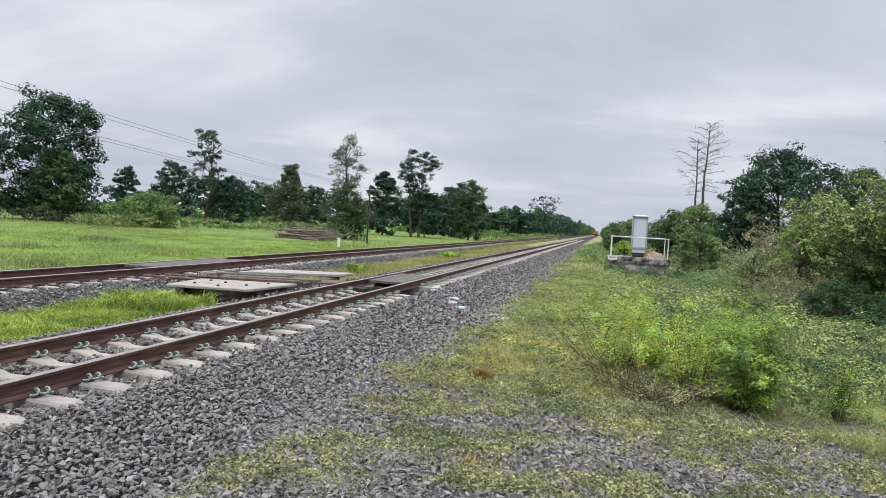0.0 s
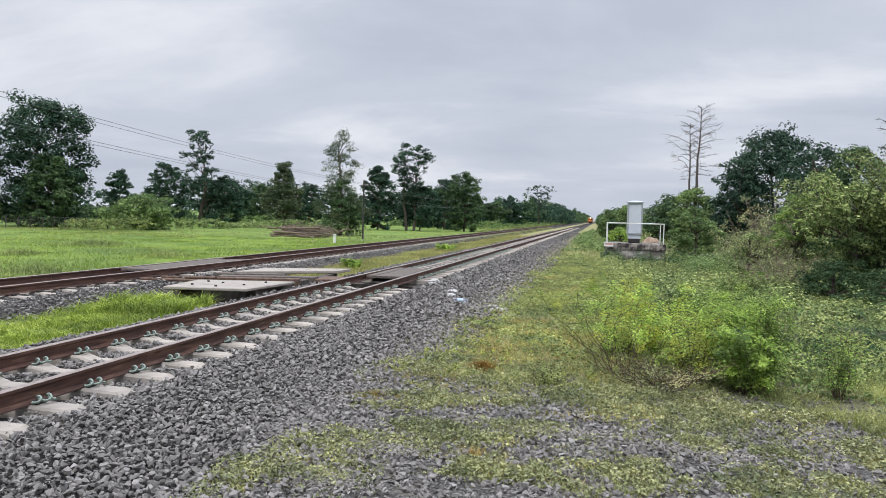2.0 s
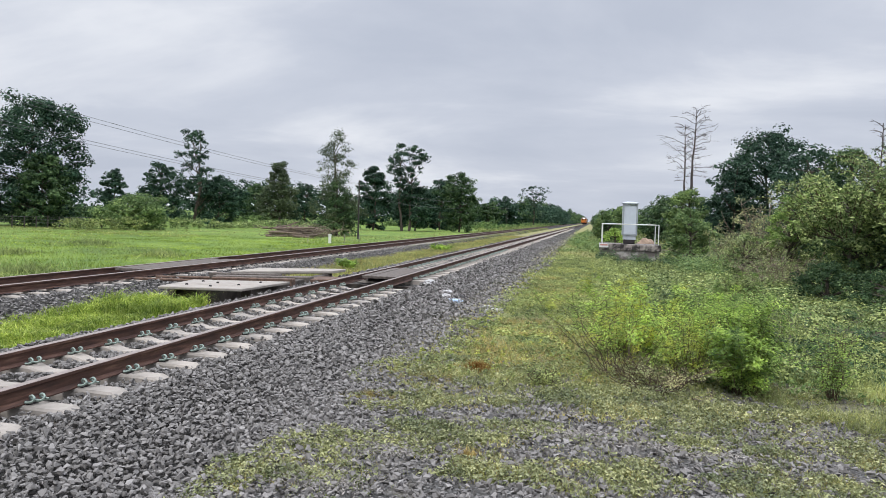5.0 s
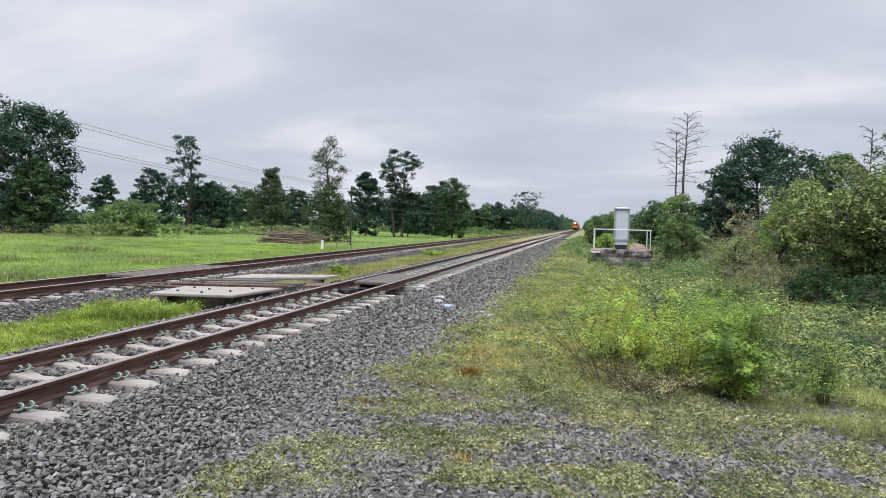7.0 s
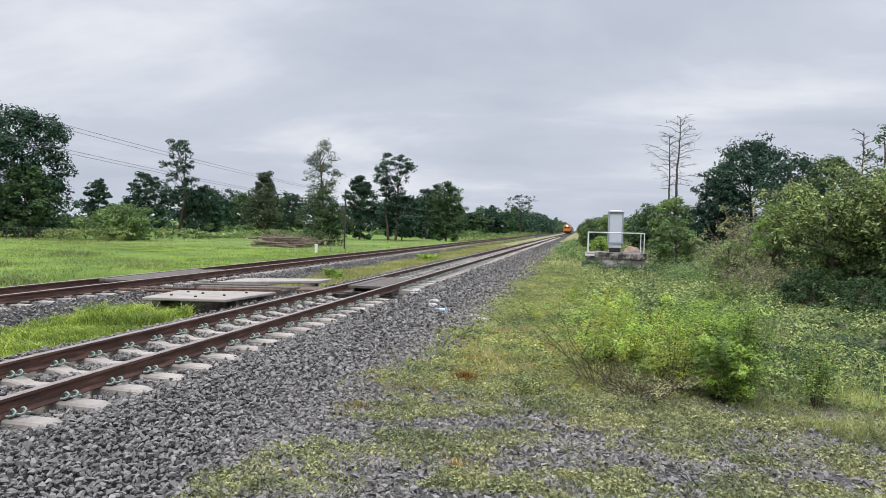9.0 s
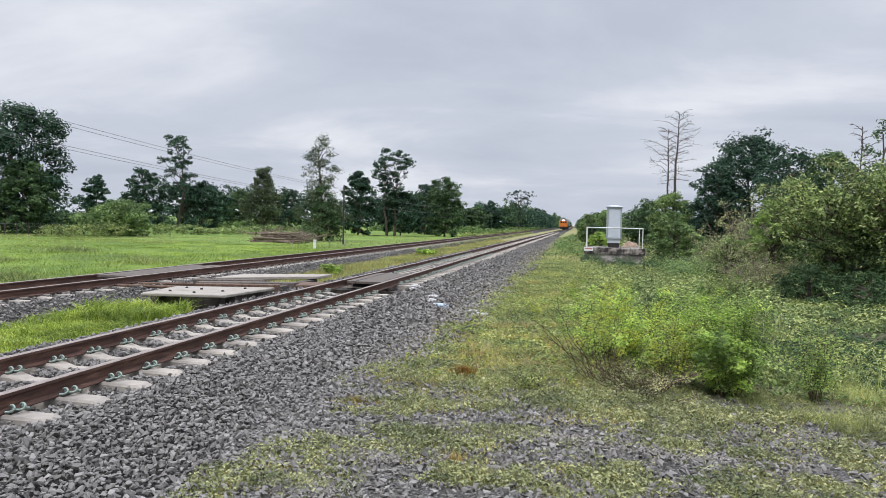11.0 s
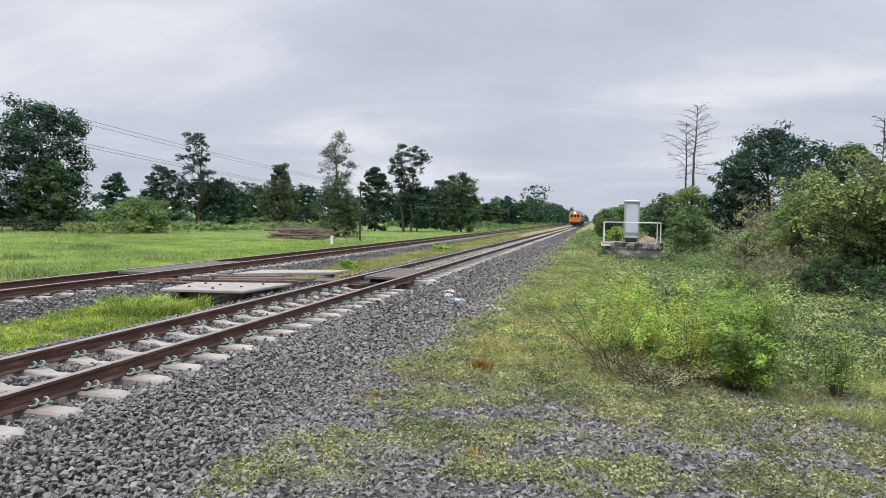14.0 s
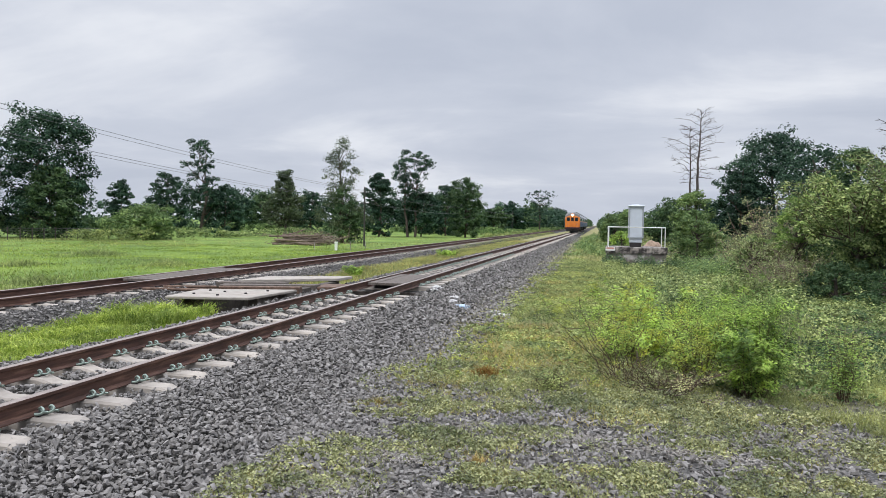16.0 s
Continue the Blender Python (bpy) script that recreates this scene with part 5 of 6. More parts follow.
PATCHES = ((-2.2, 4.5, 0.66, 0.46), (-1.85, 5.05, 0.56, 0.38), (-1.55, 5.45, 0.50, 0.25), (-2.35, 6.65, 0.38, 0.2), (-1.9, 6.45, 0.36, 0.15),
           (-1.5, 6.85, 0.45, 0.25), (-1.4, 5.9, 0.3, 0.2), (-1.0, 5.75, 0.3, 0.15), (-0.75, 5.0, 0.36, 0.2), (-1.75, 8.1, 0.7, 0.6),
           (-0.35, 6.15, 0.42, 0.2), (0.3, 5.2, 0.75, 0.36), (1.0, 5.2, 0.65, 0.3), (1.75, 5.6, 0.5, 0.3), (0.6, 7.1, 1.7, 0.5),
           (-0.2, 7.4, 0.6, 0.45), (2.4, 6.8, 1.2, 0.55), (1.2, 6.15, 0.5, 0.2), (2.8, 5.9, 0.5, 0.3), (-0.9, 7.6, 0.5, 0.4), (1.5, 7.6, 1.8, 0.6), (0.2, 7.8, 1.1, 0.5), (3.0, 7.3, 1.0, 0.6))


def verge_cover(x, y):
    """How far the creeping plants have closed over the gravel: patches with ragged edges, and all of it where the weeds begin."""
    m = np.full(np.shape(x), -1.0)
    for cx, cy, rx, ry in PATCHES:
        m = np.maximum(m, 1 - 0.5 * np.hypot((x - cx) / rx, (y - cy) / ry))
    return np.maximum(m, np.clip((y - 7.0) * 0.8, -1, 0.62)) + (fnoise(x + 50, y, 2.6) - 0.5) * 1.5


x, y = scatter(16000, -9.9, -8.2, 34, 150, rng)
k = rng.random(x.size) < np.clip((y - 30) / 40, 0, 1) * np.clip((x + 9.9) / 0.8 + 0.2, 0, 1)
grass("verge_grass", "olive grass creeping over the second track's ballast", x[k], y[k], 0.12, 0.012, GRASS, rng, z=np.maximum(ground_z(x[k], y[k]), bed_z(x[k], y[k], XF)))
x, y = scatter(15000, -48, -14, 40, 115, rng)
k = fnoise(x, y, 0.12) > 0.44
grass("field_weeds", "rough darker grass at the field's far end", x[k], y[k], 0.24, 0.016, GRASS, rng, 0.6, 0.6)
x, y = scatter(9000, -40, -13, 12, 45, rng)
k = fnoise(x, y, 0.30) > 0.60
grass("field_weeds", "clumps of dull green weeds in the field", x[k], y[k], 0.26, 0.014, LEAF_WEED, rng, 0.6, 0.6)
x, y = scatter(16000, -62, -33, 44, 68, rng)
k = (fnoise(x, y, 0.15) > 0.40) & (x < -0.60 * y + rng.normal(0, 3, x.size)) & (y > 52 + rng.normal(0, 3, x.size))
grass("field_weeds", "rough olive grass before the fence", x[k], y[k], 0.20, 0.014, GRASS, rng, 0.6, 0.6)
# verge on the near side: short creeping grass in patches with gravel showing
x, y = scatter(135000, -2.8, 4.2, 3.0, 9.0, rng)
edge = verge_edge(y)
m = verge_cover(x, y)
k = (x > edge - 0.3) & (m > 0.57 + 0.17 * rng.normal(size=x.size))
grass("verge_grass", "short creeping grass growing through the gravel", x[k], y[k], 0.04 + 0.03 * fnoise(x[k], y[k], 2.0), 0.0045, GRASS, rng, 0.8, 0.7)
j = k & (rng.random(x.size) < 0.40 + 0.6 * (fnoise(x + 5, y, 1.1) > 0.54))
grass("dry_grass", "dry straw-coloured blades on the verge", x[j] + 0.03, y[j], 0.05, 0.003, GRASS_DRY, rng, 0.8, 0.6)
P = np.stack([x[k], y[k], ground_z(x[k], y[k]) + rng.uniform(0.005, 0.03 + 0.05 * np.clip(m[k] - 0.4, 0, 0.6), k.sum())], 1)
V, F = leaves(P, 0.033, rng, 0.5, 0.6)
tagged(new("creeping_plants", mesh_np("creeping_plants", V, F, LEAF_CREEP)), "small-leaved creeping plants among the gravel", "weeds", kind="stuff")
x, y = scatter(60000, -2.7, 1.6, 7.6, 34, rng)
edge = verge_edge(y) - 0.1
k = (x > edge) & (fnoise(x, y, 1.0) > 0.42 + 0.1 * rng.random(x.size))
grass("verge_grass", "short yellowish grass beside the ballast", x[k], y[k], 0.06 + 0.05 * fnoise(x[k], y[k], 1.0), 0.0055, GRASS, rng, 0.6, 0.6)
P = np.stack([x[k], y[k], ground_z(x[k], y[k]) + rng.uniform(0.01, 0.06, k.sum())], 1)[::2]
V, F = leaves(P, 0.034, rng, 0.6, 0.3)
tagged(new("creeping_plants", mesh_np("creeping_plants", V, F, GRASS)), "low leafy ground cover beside the ballast", "weeds", kind="stuff")
x, y = scatter(36000, -2.4, 0.6, 6.5, 28, rng)
k = (fnoise(x, y, 0.8) > 0.47) & (x > verge_edge(y) - 0.2)
grass("dry_grass", "dry reddish-brown grass beside the ballast", x[k], y[k], 0.075, 0.006, GRASS_DRY, rng, 0.7, 0.6)
x, y = scatter(14000, -2.6, 0.2, 6.6, 13, rng)
d = x - verge_edge(y)
k = (d > -0.2) & (fnoise(x + 21, y, 1.3) > 0.40 + 0.16 * np.clip(d - 0.5, 0, 1.5))
grass("dry_grass", "tan matted dry grass at the ballast edge", x[k], y[k], 0.05, 0.006, GRASS_DRY, rng, 0.9, 0.7)
x, y = scatter(16000, -3.2, 3.0, 34, 110, rng)
k = x > -1.95 + (y - 34) * 0.002
grass("verge_grass", "grass receding along the ballast", x[k], y[k], 0.16, 0.014, GRASS, rng)
for cx, cy, n, h in ((-1.22, 8.35, 340, 0.13), (-2.05, 6.75, 260, 0.08), (-0.85, 5.35, 220, 0.06)):
    a, r = rng.uniform(0, 2 * np.pi, n), np.abs(rng.normal(0, 0.09, n))
    grass("grass_tuft", "dry rust-brown tuft of grass", cx + np.cos(a) * r * 0.9, cy + np.sin(a) * r, h, 0.004, TUFT_BROWN if h > 0.1 else DRY_RUST, rng, 0.8, 0.5)

for cx, cy, rx, ry, n in ((-1.75, 8.0, 0.42, 0.45, 1500), (-1.25, 8.6, 0.35, 0.6, 1100), (-2.0, 6.75, 0.30, 0.16, 900), (-1.3, 9.6, 0.35, 0.7, 900)):
    x, y = rng.normal(cx, rx * 0.6, n), rng.normal(cy, ry * 0.6, n)
    grass("dry_grass", "rust-tinged dry grass at the ballast edge", x, y, 0.05, 0.004, DRY_RUST, rng, 0.9, 0.7)


def weeds(name, label, n, x0, x1, y0, y1, h, leaf, mat, rng, per=22, mask=None, category="weeds"):
    """Leafy herbs: leaves gathered round many short stems."""
    x, y = scatter(n, x0, x1, y0, y1, rng)
    if mask is not None:
        k = mask(x, y); x, y = x[k], y[k]
    hh = h * (0.12 + 2.2 * np.clip(fnoise(x, y, 1.1) - 0.22, 0, 1)) * rng.uniform(0.4, 1.5, x.size)
    own = np.repeat(np.arange(x.size), per)
    u = rng.uniform(0.1, 1, own.size)
    r = (0.35 + 0.25 * rng.random(own.size)) * hh[own] * (1.1 - u * 0.8)
    a = rng.uniform(0, 2 * np.pi, own.size)
    P = np.stack([x[own] + np.cos(a) * r, y[own] + np.sin(a) * r, ground_z(x, y)[own] + hh[own] * u], 1)
    V, F = leaves(P, leaf, rng, 0.55, 0.5, out=np.stack([np.cos(a) * (1 - u) * 0.9, np.sin(a) * (1 - u) * 0.9, 0.1 + 0.5 * u], 1))
    return tagged(new(name, mesh_np(name, V, F, mat)), label, category, kind="stuff")


def slope_mask(x, y):
    return x > 0.55 + np.clip((9.2 - y) * 0.5, 0, 2) + (fnoise(x, y, 0.4) - 0.5) * 1.2 - np.clip((y - 12) * 0.03, 0, 0.8)


def mounds(name, label, n, x0, x1, y0, y1, rad, high, leaf, mat, rng, cover=0.9, mask=None, category="weeds"):
    """Rounded clumps of herbs with gaps between: leaves on uneven domes."""
    x, y = scatter(n, x0, x1, y0, y1, rng)
    if mask is not None:
        k = mask(x, y); x, y = x[k], y[k]
    R = rng.uniform(*rad, x.size)
    H = rng.uniform(*high, x.size) * (0.5 + 1.0 * fnoise(x, y, 0.7)) * np.where((x > 2.8) & (y < 19), 0.55, 1.0)
    count = (cover * 1.6 * R * (R + H) / (leaf * leaf * 0.5)).astype(int) + 4
    own = np.repeat(np.arange(x.size), count)
    d = rng.normal(size=(own.size, 3)); d[:, 2] = np.abs(d[:, 2]) * 1.1 + 0.05
    d /= np.linalg.norm(d, axis=1)[:, None]
    lob = 0.62 + 0.75 * vnoise(d[:, 0] * 1.7 + own * 7.3, d[:, 1] * 1.7 + own * 3.1, 1.0)
    q = rng.uniform(0.55, 1.06, own.size) * lob
    P = np.stack([x[own] + d[:, 0] * R[own] * q, y[own] + d[:, 1] * R[own] * q, ground_z(x, y)[own] + d[:, 2] * H[own] * q], 1)
    V, F = leaves(P, leaf, rng, 0.55, 0.6, out=d * 0.8)
    return tagged(new(name, mesh_np(name, V, F, mat)), label, category, kind="stuff")


def low_mask(x, y):
    return slope_mask(x, y) & (rng.random(x.size) < 0.35 + fnoise(x + 11, y + 4, 0.6))


x, y = scatter(42000, 0.2, 10.5, 8.4, 24, rng)
k = slope_mask(x, y) & (fnoise(x + 7, y + 3, 1.5) > 0.36 + 0.14 * rng.random(x.size) + 0.11 * ((x > 2.8) & (y < 15)))
x, y = x[k], y[k]
P = np.stack([x, y, ground_z(x, y) + 0.015 + 0.10 * rng.random(x.size) * (0.3 + fnoise(x, y, 1.6))], 1)
dull = fnoise(x + 31, y, 0.55) + np.clip((x - 2.5) * 0.03, 0, 0.12) + rng.normal(0, 0.05, x.size) > 0.53
for pick, mat, lab in ((~dull, LEAF_WEED, "low mat of yellow-green creeping weeds"), (dull, LEAF_SHRUB, "duller low mat of creeping weeds")):
    V, F = leaves(P[pick], 0.062, rng, 0.55, 0.45)
    tagged(new("weed_carpet", mesh_np("weed_carpet", V, F, mat)), lab, "weeds", kind="stuff")
mounds("weed_clumps", "rounded clumps of low green weeds", 230, 0.3, 9, 8.9, 16, (0.16, 0.50), (0.12, 0.38), 0.060, LEAF_WEED, rng, 1.0, low_mask)
mounds("weed_clumps", "clumps of fresh light green herbs", 60, 0.4, 3.2, 9.0, 17, (0.14, 0.40), (0.18, 0.46), 0.060, LEAF_FRESH, rng, 1.0, low_mask)
mounds("weed_clumps", "dark broad-leaved clumps on the slope", 90, 1.6, 10, 9.4, 20, (0.18, 0.46), (0.12, 0.34), 0.066, LEAF_MID, rng, 0.9, low_mask)
# a zone of darker-leaved clumps among the paler weeds
mounds("weed_clumps", "dark tangled weed clumps beside the verge", 110, 2.9, 7.5, 9.3, 13.5, (0.16, 0.42), (0.16, 0.36), 0.062, LEAF_MID, rng, 0.9)
mounds("weed_clumps", "small yellowing clumps on the slope", 45, 0.4, 2.6, 9.0, 16, (0.10, 0.26), (0.10, 0.28), 0.036, LEAF_YELLOW, rng, 0.9, low_mask)
mounds("weed_clumps", "clumps of green weeds below the thicket", 520, 0.5, 11, 15, 28, (0.18, 0.55), (0.14, 0.48), 0.085, LEAF_WEED, rng, 0.75, low_mask)
mounds("weed_clumps", "grey-green clumps of weeds below the thicket", 220, 1.2, 9, 16, 32, (0.2, 0.5), (0.2, 0.6), 0.08, LEAF_BUSH, rng, 0.7, low_mask)
mounds("weed_clumps", "fresh green weeds round the platform", 240, 0.6, 7, 24, 39.4, (0.25, 0.6), (0.15, 0.5), 0.085, LEAF_WEED, rng, 0.8, slope_mask)
mounds("weed_clumps", "dark leafy creeper at the platform foot", 60, 0.5, 6.0, 37.2, 39.7, (0.25, 0.55), (0.3, 0.7), 0.10, LEAF_MID, rng, 0.8)
mounds("weed_clumps", "rank weeds in front of the thicket", 200, 3.8, 12, 25, 38, (0.3, 0.7), (0.4, 1.1), 0.085, LEAF_SHRUB, rng, 0.7)
mounds("weed_clumps", "low rounded clumps of grass and herbs on the verge", 380, -1.9, 1.0, 9.5, 38, (0.15, 0.45), (0.04, 0.13), 0.046, LEAF_WEED, rng, 0.8, lambda x, y: x > verge_edge(y) + 0.2)
weeds("weed_cover", "low leafy weeds scattered along the verge", 2300, -2.0, 1.0, 8, 34, 0.11, 0.036, LEAF_WEED, rng, 16)
weeds("weed_cover", "yellowing low weeds scattered along the verge", 450, -2.1, 0.8, 8, 30, 0.10, 0.034, LEAF_YELLOW, rng, 14)
mounds("weed_clumps", "lumpy low scrub along the verge beyond the platform", 150, -1.3, 2.5, 42, 120, (0.35, 0.9), (0.2, 0.7), 0.14, LEAF_SHRUB, rng, 0.9)
weeds("weed_cover", "rough weeds beyond the platform", 1700, 0.0, 14, 42, 110, 0.6, 0.16, LEAF_WEED, rng, 11)
x, y = scatter(2800, 0.4, 4, 8.6, 26, rng)
k = slope_mask(x, y)
grass("long_grass", "long pale grass among the weeds", x[k], y[k], 0.26 + 0.2 * fnoise(x[k], y[k], 0.5), 0.005, LEAF_WEED, rng, 0.6, 0.6)
x, y = scatter(9000, 1.6, 4.6, 7.2, 9.8, rng)
k = (x > 1.4 + (9 - y) * 0.35) & (fnoise(x, y, 1.6) > 0.52)
grass("yellow_grass", "upright yellow-green grass at the verge edge", x[k], y[k], 0.19, 0.0032, GRASS, rng, 0.5, 0.5)

# ---- shrubs close to the verge ----


def shrub(label, x, y, h, w, stems, per, leaf, mats, seed, spread=1.0, bare=0.0, dry=False):
    rng = np.random.default_rng(seed)
    z0 = float(ground_z(x, y))
    t = thing("shrub", label, "shrub", pose(x, y, z0))
    paths, P, kinds = [], [], []
    for i in range(stems):
        tint = rng.integers(len(mats))
        a = rng.uniform(0, 2 * np.pi)
        r = w / 2 * np.sqrt(rng.random()) * spread
        hh = h * rng.uniform(0.55, 1.05)
        f = 0.28 if dry else 0.35
        b = np.array([np.cos(a) * r * f, np.sin(a) * r * f, -0.02])
        tip = np.array([np.cos(a) * r, np.sin(a) * r, hh])
        Q = wobble_path(b, tip, 8, 0.05 if dry else 0.012, rng)
        paths.append((Q, np.linspace(0.0052 if dry else 0.004, 0.0018 if dry else 0.0015, 8)))
        for s in range(5):
            k = rng.integers(4 if dry else 2, 8)
            d = rng.normal(size=3) * np.array([1, 1, 0.4]) + np.array([0, 0, 0.35]); d /= np.linalg.norm(d)
            S = wobble_path(Q[k], Q[k] + d * 0.28 * h * rng.uniform(0.5, 1), 5, 0.006, rng)
            paths.append((S, np.linspace(0.003, 0.0012, 5)))
            if rng.random() > bare:
                m = rng.uniform(0, 1, per)
                pt = S[0] + (S[-1] - S[0]) * m[:, None] + rng.normal(0, 0.028, (per, 3))
                P.append(pt); kinds.append(np.full(per, tint if rng.random() < 0.8 else rng.integers(len(mats))))
        if rng.random() > bare:
            m = rng.uniform(0.6 if dry else 0.2, 1.02, per)
            P.append(np.stack([np.interp(m, np.linspace(0, 1, 8), Q[:, c]) for c in range(3)], 1) + rng.normal(0, 0.03, (per, 3)))
            kinds.append(np.full(per, tint))
    V, F = tubes(paths, 3)
    part("stem_tangle", mesh_np("stem_tangle", V, F, STEM), parent=t)
    P = np.concatenate(P)
    P[:, 2] = np.maximum(P[:, 2], 0.02)
    pick = np.concatenate(kinds)
    for i, mt in enumerate(mats):
        q = P[pick == i]
        o = q * np.array([1, 1, 0.6]) + np.array([0, 0, 0.25]); o /= np.linalg.norm(o, axis=1)[:, None] + 1e-6
        V, F = leaves(q, leaf * 0.95, rng, 0.5, 0.5, out=o)
        part("foliage", mesh_np("foliage", V, F, mt), parent=t)


shrub("thin shrub of bare brown stems with sparse leaves", 0.42, 8.5, 0.98, 1.7, 20, 34, 0.036, (LEAF_FRESH, LEAF_YELLOW), 71, bare=0.35, dry=True)
shrub("bushy feathery bright green shrub", 1.66, 8.35, 0.90, 0.95, 60, 52, 0.042, (LEAF_FRESH, LEAF_FRESH, LEAF_FRESH_DULL), 72)
shrub("yellowing feathery shrub at the verge edge", 1.12, 8.5, 0.74, 0.75, 30, 22, 0.034, (LEAF_YELLOW, LEAF_YELLOW, LEAF_FRESH), 73)
shrub("low dark-stemmed dead shrub at the gravel edge", 0.75, 8.0, 0.34, 1.6, 50, 9, 0.022, (LEAF_BROWN, LEAF_PALE), 74, bare=0.35, dry=True)
shrub("slim upright light green shrub", 2.62, 8.5, 0.78, 0.36, 22, 16, 0.034, (LEAF_FRESH, LEAF_FRESH_DULL), 75)
shrub("airy light green shrub behind the bare one", 0.5, 9.9, 0.95, 1.6, 42, 36, 0.042, (LEAF_FRESH, LEAF_YELLOW, LEAF_FRESH), 76, bare=0.1)
shrub("green shrub on the weedy slope", 1.7, 10.9, 0.85, 1.2, 40, 26, 0.044, (LEAF_FRESH, LEAF_FRESH), 77)
shrub("green shrub on the weedy slope", 2.6, 13.6, 0.8, 1.3, 40, 20, 0.05, (LEAF_FRESH_DULL,), 78)
shrub("dark leafy shrub among the weeds", 1.45, 13.0, 0.6, 0.9, 34, 22, 0.05, (LEAF_MID, LEAF_SHRUB), 82)
shrub("small-leaved light green shrub among the weeds", 3.3, 18.0, 0.7, 1.2, 34, 26, 0.055, (LEAF_FRESH_DULL, LEAF_WEED), 83)
shrub("small fresh green plant at the ballast edge", -0.45, 7.9, 0.20, 0.5, 30, 10, 0.026, (LEAF_WEED,), 79)
shrub("leafy plant between the tracks", -7.6, 22.5, 0.3, 0.7, 40, 12, 0.07, (LEAF_FRESH,), 80)
shrub("leafy plant between the tracks", -7.7, 38, 0.3, 1.2, 40, 12, 0.09, (LEAF_FRESH,), 81)

# ---- telegraph line, fence, logs, markers ----
PXL = -21.9


def pole(y, h, z0=-0.5):
    t = thing("telegraph_pole", "dark slim telegraph pole with short crossarms", "pole", pose(PXL, y, z0), "telegraph poles")
    V, F = tubes([(np.array([(0, 0, -0.3), (0, 0, h)]), np.array([0.085, 0.065]))], 10)
    part("post", mesh_np("post", V, F, POLEWOOD, smooth=True), parent=t)
    for z in (h - 0.57, h - 1.6):
        arm = part("crossarm", boxm(-0.45, -0.04, z - 0.04, 0.45, 0.04, z + 0.04, bevel=0.008), POLEWOOD, t)
        for x in (-0.38, 0.38):
            part("insulator", cyl(bmesh.new(), 0.035, 0.12, pose(x, 0, z + 0.10), 10, 0.025), SIGNWHITE, arm)


POLES = [(4.0, 8.1), (67.5, 5.7), (131.0, 5.7), (194.0, 5.7)]
for y, h in POLES:
    pole(y, h)
for dx in (-0.38, 0.38):
    for drop in (0.41, 1.44):
        for (ya, ha), (yb, hb) in zip(POLES, POLES[1:]):
            t = np.linspace(0, 1, 24)
            z = -0.5 + (ha - drop) * (1 - t) + (hb - drop) * t - 4 * 0.55 * t * (1 - t)
            V, F = tubes([(np.stack([np.full(24, PXL + dx), ya + (yb - ya) * t, z], 1), np.full(24, 0.009))], 4)
            tagged(new("overhead_wire", mesh_np("overhead_wire", V, F, WIRE)), "thin dark sagging overhead wire", "wire", "overhead wires")

fence = thing("field_fence", "low grey wire fence with thin posts", "fence", pose(0, 0, 0))
for i in range(22):
    u = i / 21
    fx, fy = -62 + 9.5 * u, 50 + 23 * u
    part("post", boxm(fx - 0.035, fy - 0.035, -0.7, fx + 0.035, fy + 0.035, 0.75 + random.uniform(-0.08, 0.08), bevel=0.008), DEADWOOD, fence)
for z in (0.1, 0.4, 0.65):
    V, F = tubes([(np.array([(-62, 50, z), (-52.5, 73, z)]), np.full(2, 0.012))], 4)
    part("strand", mesh_np("strand", V, F, WIRE), parent=fence)

pile = thing("log_pile", "pile of brown felled logs on the field", "logs", pose(-28.3, 67.0, -0.55, 0, 0, 23))
lr = np.random.default_rng(5)
for i in range(26):
    row = 0 if i < 11 else 1 if i < 20 else 2
    z = 0.14 + row * 0.36
    yy = (i - (0, 11, 20)[row]) * 0.24 - (1.3, 1.0, 0.6)[row]
    ln = lr.uniform(1.8, 4.0)
    xo = lr.uniform(-1.1, 0.8)
    V, F = tubes([(wobble_path((xo - ln / 2, yy, z), (xo + ln / 2, yy + lr.normal(0, 1.0), z + lr.normal(0.1, 0.28)), 7, 0.05, lr), np.linspace(1.0, 0.6, 7) * lr.uniform(0.06, 0.15))], 9)
    part("log", mesh_np("log", V, F, LOGWOOD, smooth=True), parent=pile)
brush = np.random.default_rng(6)
tw = []
for i in range(420):
    a = np.array([1.0 + brush.normal(0, 1.5), brush.normal(0, 0.7), brush.uniform(0.05, 0.9)])
    d = brush.normal(size=3) * np.array([1, 0.6, 0.5]); d[2] = abs(d[2])
    tw.append((wobble_path(a, a + d * 0.8, 5, 0.06, brush), np.linspace(0.035, 0.010, 5)))
V, F = tubes(tw, 4)
tagged(part("brushwood", mesh_np("brushwood", V, F, TWIG), parent=pile), kind="stuff")

mark = thing("marker_post", "small white concrete trackside marker post", "marker", pose(-20.9, 57, -0.5))
part("post", boxm(-0.10, -0.08, -0.2, 0.10, 0.08, 0.58, bevel=0.02), SIGNWHITE, mark)
part("cap", boxm(-0.12, -0.10, 0.58, 0.12, 0.10, 0.68, bevel=0.03), SIGNWHITE, mark)
for mx, my in ((-20.0, 58), (-19.2, 59.5), (-22.4, 56)):
    tagged(part("stake", boxm(mx - 0.02, my - 0.02, -0.7, mx + 0.02, my + 0.02, 0.2, bevel=0.004), PLINTH), "thin pale stake in the grass", "stake", "stakes")

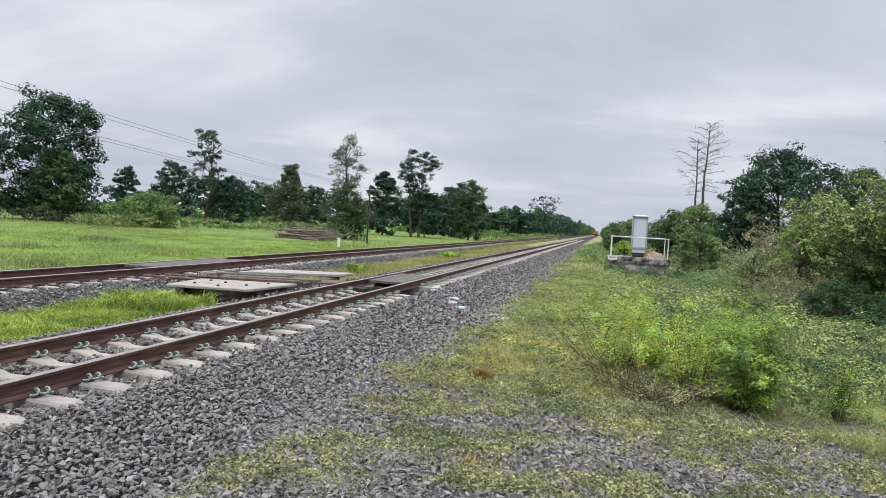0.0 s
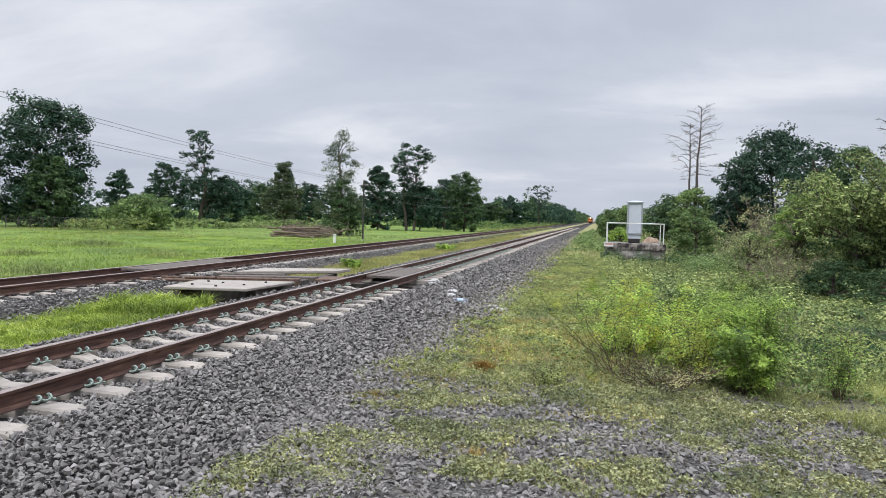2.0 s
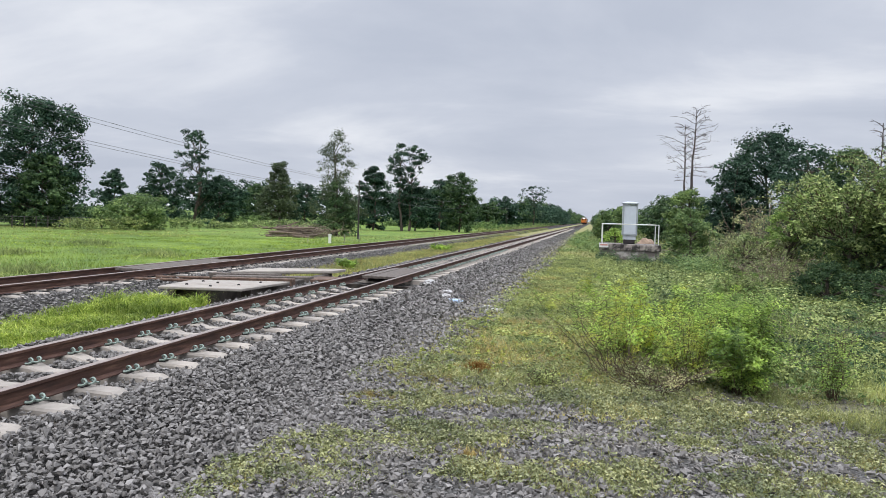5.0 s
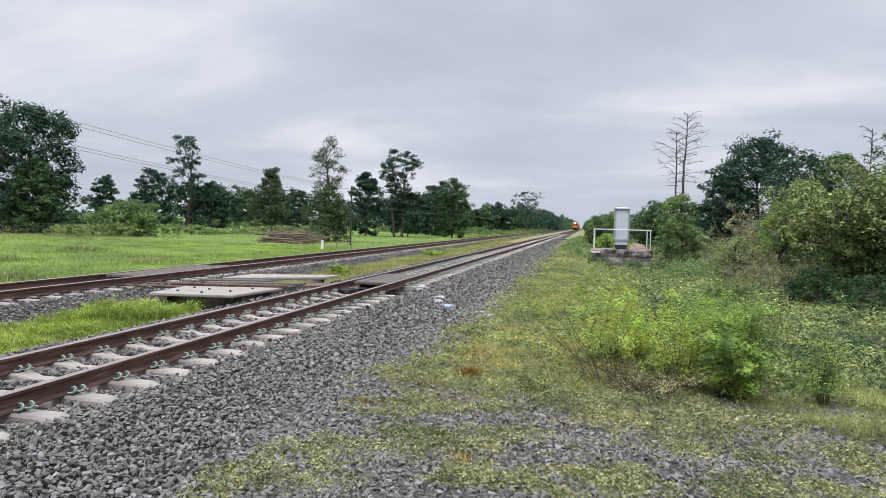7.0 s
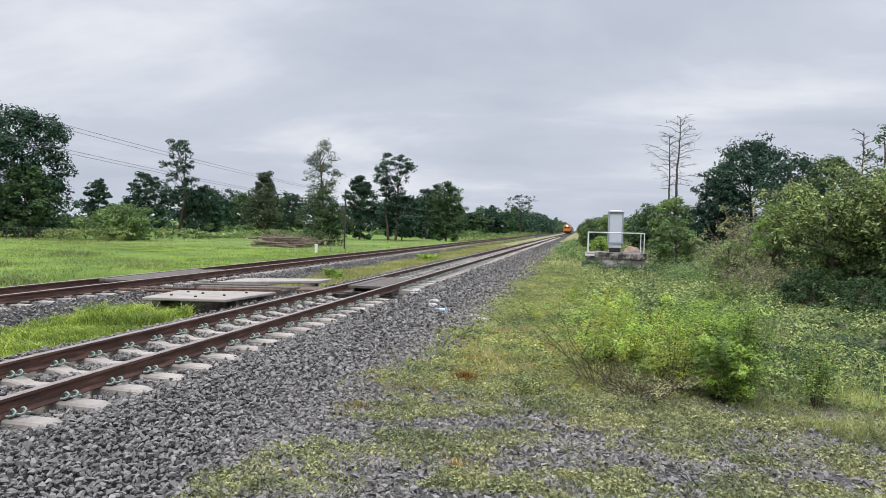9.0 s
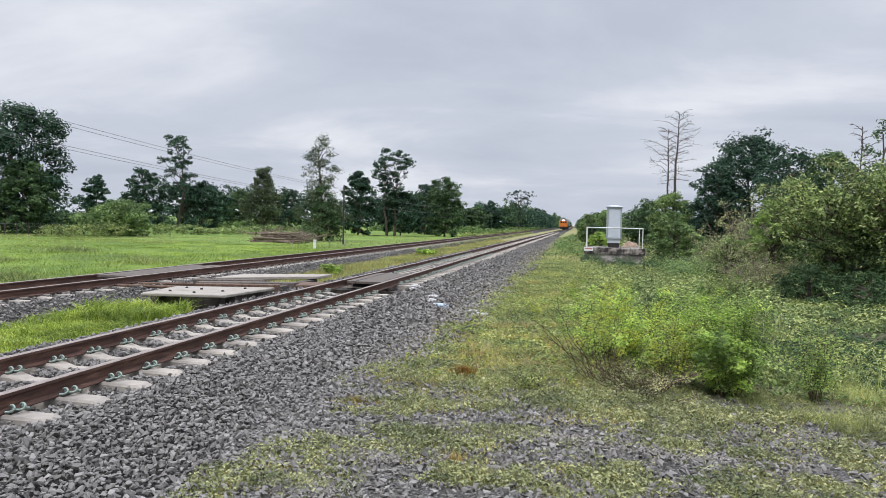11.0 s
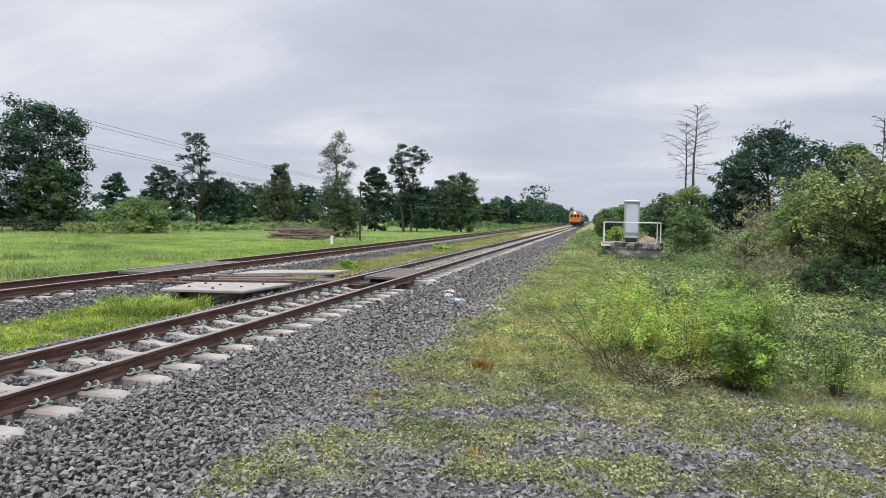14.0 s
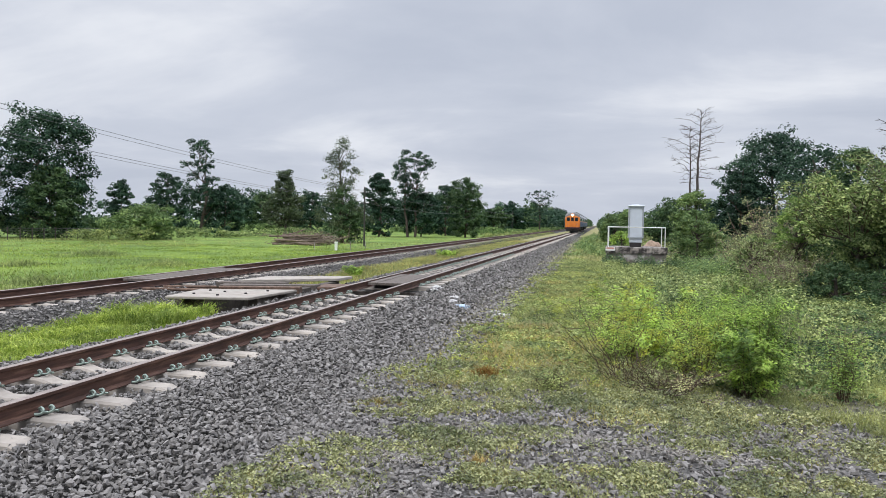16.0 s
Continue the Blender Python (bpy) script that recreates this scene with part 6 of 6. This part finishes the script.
# ---- litter ----
def bottle(x, y, rz):
    z = float(bed_z(x, y, XN)) + 0.06
    t = thing("plastic_bottle", "crushed clear plastic water bottle with a blue label", "bottle", pose(x, y, z, 0, 0, rz))
    prof = [(-0.15, 0.036), (-0.14, 0.042), (-0.06, 0.042), (-0.05, 0.037), (0.05, 0.041), (0.09, 0.042), (0.13, 0.018), (0.15, 0.016)]
    V, F = tubes([(np.array([(a, 0.0, 0.0) for a, _ in prof]), np.array([b for _, b in prof]))], 14)
    part("body", mesh_np("body", V, F, BOTTLE, smooth=True), parent=t)
    V, F = tubes([(np.array([(-0.05, 0, 0), (0.06, 0, 0)]), np.array([0.0425, 0.0435]))], 14)
    part("label", mesh_np("label", V, F, LABELBLUE, smooth=True), parent=t)
    part("cap", cyl(bmesh.new(), 0.017, 0.02, pose(0.16, 0, 0, 0, 90), 12), LABELBLUE, t)


bottle(-2.65, 14.6, 12)


def crumple(label, x, y, r, seed, mat, flat=0.45):
    rng = np.random.default_rng(seed)
    bm = bmesh.new()
    bmesh.ops.create_icosphere(bm, subdivisions=3, radius=r)
    for v in bm.verts:
        n = noise.noise(v.co * (3.0 / r) + Vector((seed, 0, 0))) * 0.5
        v.co *= 1 + n
        v.co.z *= flat
    z = float(max(bed_z(x, y, XN), ground_z(x, y))) + r * flat * 0.8
    tagged(part("litter", bm, mat, m=pose(x, y, z, 0, 0, seed * 40)), label, "litter", "litter on the ballast")


crumple("crumpled white plastic bag on the ballast", -3.05, 15.9, 0.11, 1, LITTER)
crumple("crumpled white paper on the ballast", -2.95, 15.2, 0.10, 2, LITTER)
crumple("dark scrap on the ballast", -2.75, 15.6, 0.14, 3, DARKSTEEL, 0.25)
crumple("flat white wrapper at the ballast edge", -1.75, 14.0, 0.16, 4, LITTER, 0.15)
crumple("pale wrapper at the ballast edge", -1.95, 14.4, 0.10, 5, LITTER, 0.3)
crumple("white scrap beside the sleepers", -3.75, 17.2, 0.12, 6, LITTER)
crumple("white scrap beside the sleepers", -3.65, 16.6, 0.10, 7, LITTER)

# ---- gravel of the verge, and single stones ----
rng = np.random.default_rng(77)
x, y = scatter(33000, -2.6, 4.2, 3.0, 9.2, rng)
m = verge_cover(x, y)
k = (m < 0.72 + 0.16 * rng.normal(size=x.size)) & (rng.random(x.size) < np.clip(2.0 - np.abs(y - 5.4) * 0.72, 0.06, 1))
x, y = x[k], y[k]
r = rng.uniform(0.016, 0.036, x.size) * rng.uniform(0.5, 1.0, x.size)
V, F = stones(np.stack([x, y, ground_z(x, y) + r * rng.uniform(-0.1, 0.9, x.size)], 1), r, rng, False)
tagged(new("verge_gravel", mesh_np("verge_gravel", V, F, STONE)), "scattered angular grey gravel on the verge", "gravel", kind="stuff")
P = []
for cx, cy, sx, sy in ((-1.45, 5.3, 0.36, 0.18), (-1.66, 4.5, 0.34, 0.16), (0.88, 5.9, 0.5, 0.14), (-0.2, 6.1, 0.4, 0.12)):
    x, y = rng.normal(cx, sx * 0.5, 900), rng.normal(cy, sy * 0.6, 900)
    P.append(np.stack([x, y, ground_z(x, y) + 0.012 + 0.012 * rng.random(900)], 1))
P = np.concatenate(P)
V, F = stones(P, rng.uniform(0.006, 0.013, len(P)), rng, False)
tagged(new("fine_gravel", mesh_np("fine_gravel", V, F, CHIPPINGS)), "pale dusty fine chippings spilled on the verge", "gravel", kind="stuff")

variants = []
for i in range(8):
    V, F = stones(np.zeros((1, 3)), 1.0, rng)
    variants.append(mesh_np("stone", V, F, STONE_PART))
for i in range(290):
    sx, sy = random.uniform(-3.7, -2.2), random.uniform(3.6, 7.0)
    r = random.uniform(0.016, 0.030)
    z = float(max(bed_z(sx, sy, XN), ground_z(sx, sy))) + r * 0.9 + 0.010
    ob = part("stone", variants[i % 8], parent=bed_near, m=pose(sx, sy, z, random.uniform(-40, 40), random.uniform(-40, 40), random.uniform(0, 360)) @ Matrix.Diagonal((r, r, r, 1)))


def motions():
    speed = 23.0
    walk(TRAIN, [(t, pose(XN + HEAD_K * (138 + speed * (16 - t)), 138 + speed * (16 - t), RAIL_Z, 0, 0, -math.degrees(math.atan(HEAD_K)))) for t in range(17)])


motions()
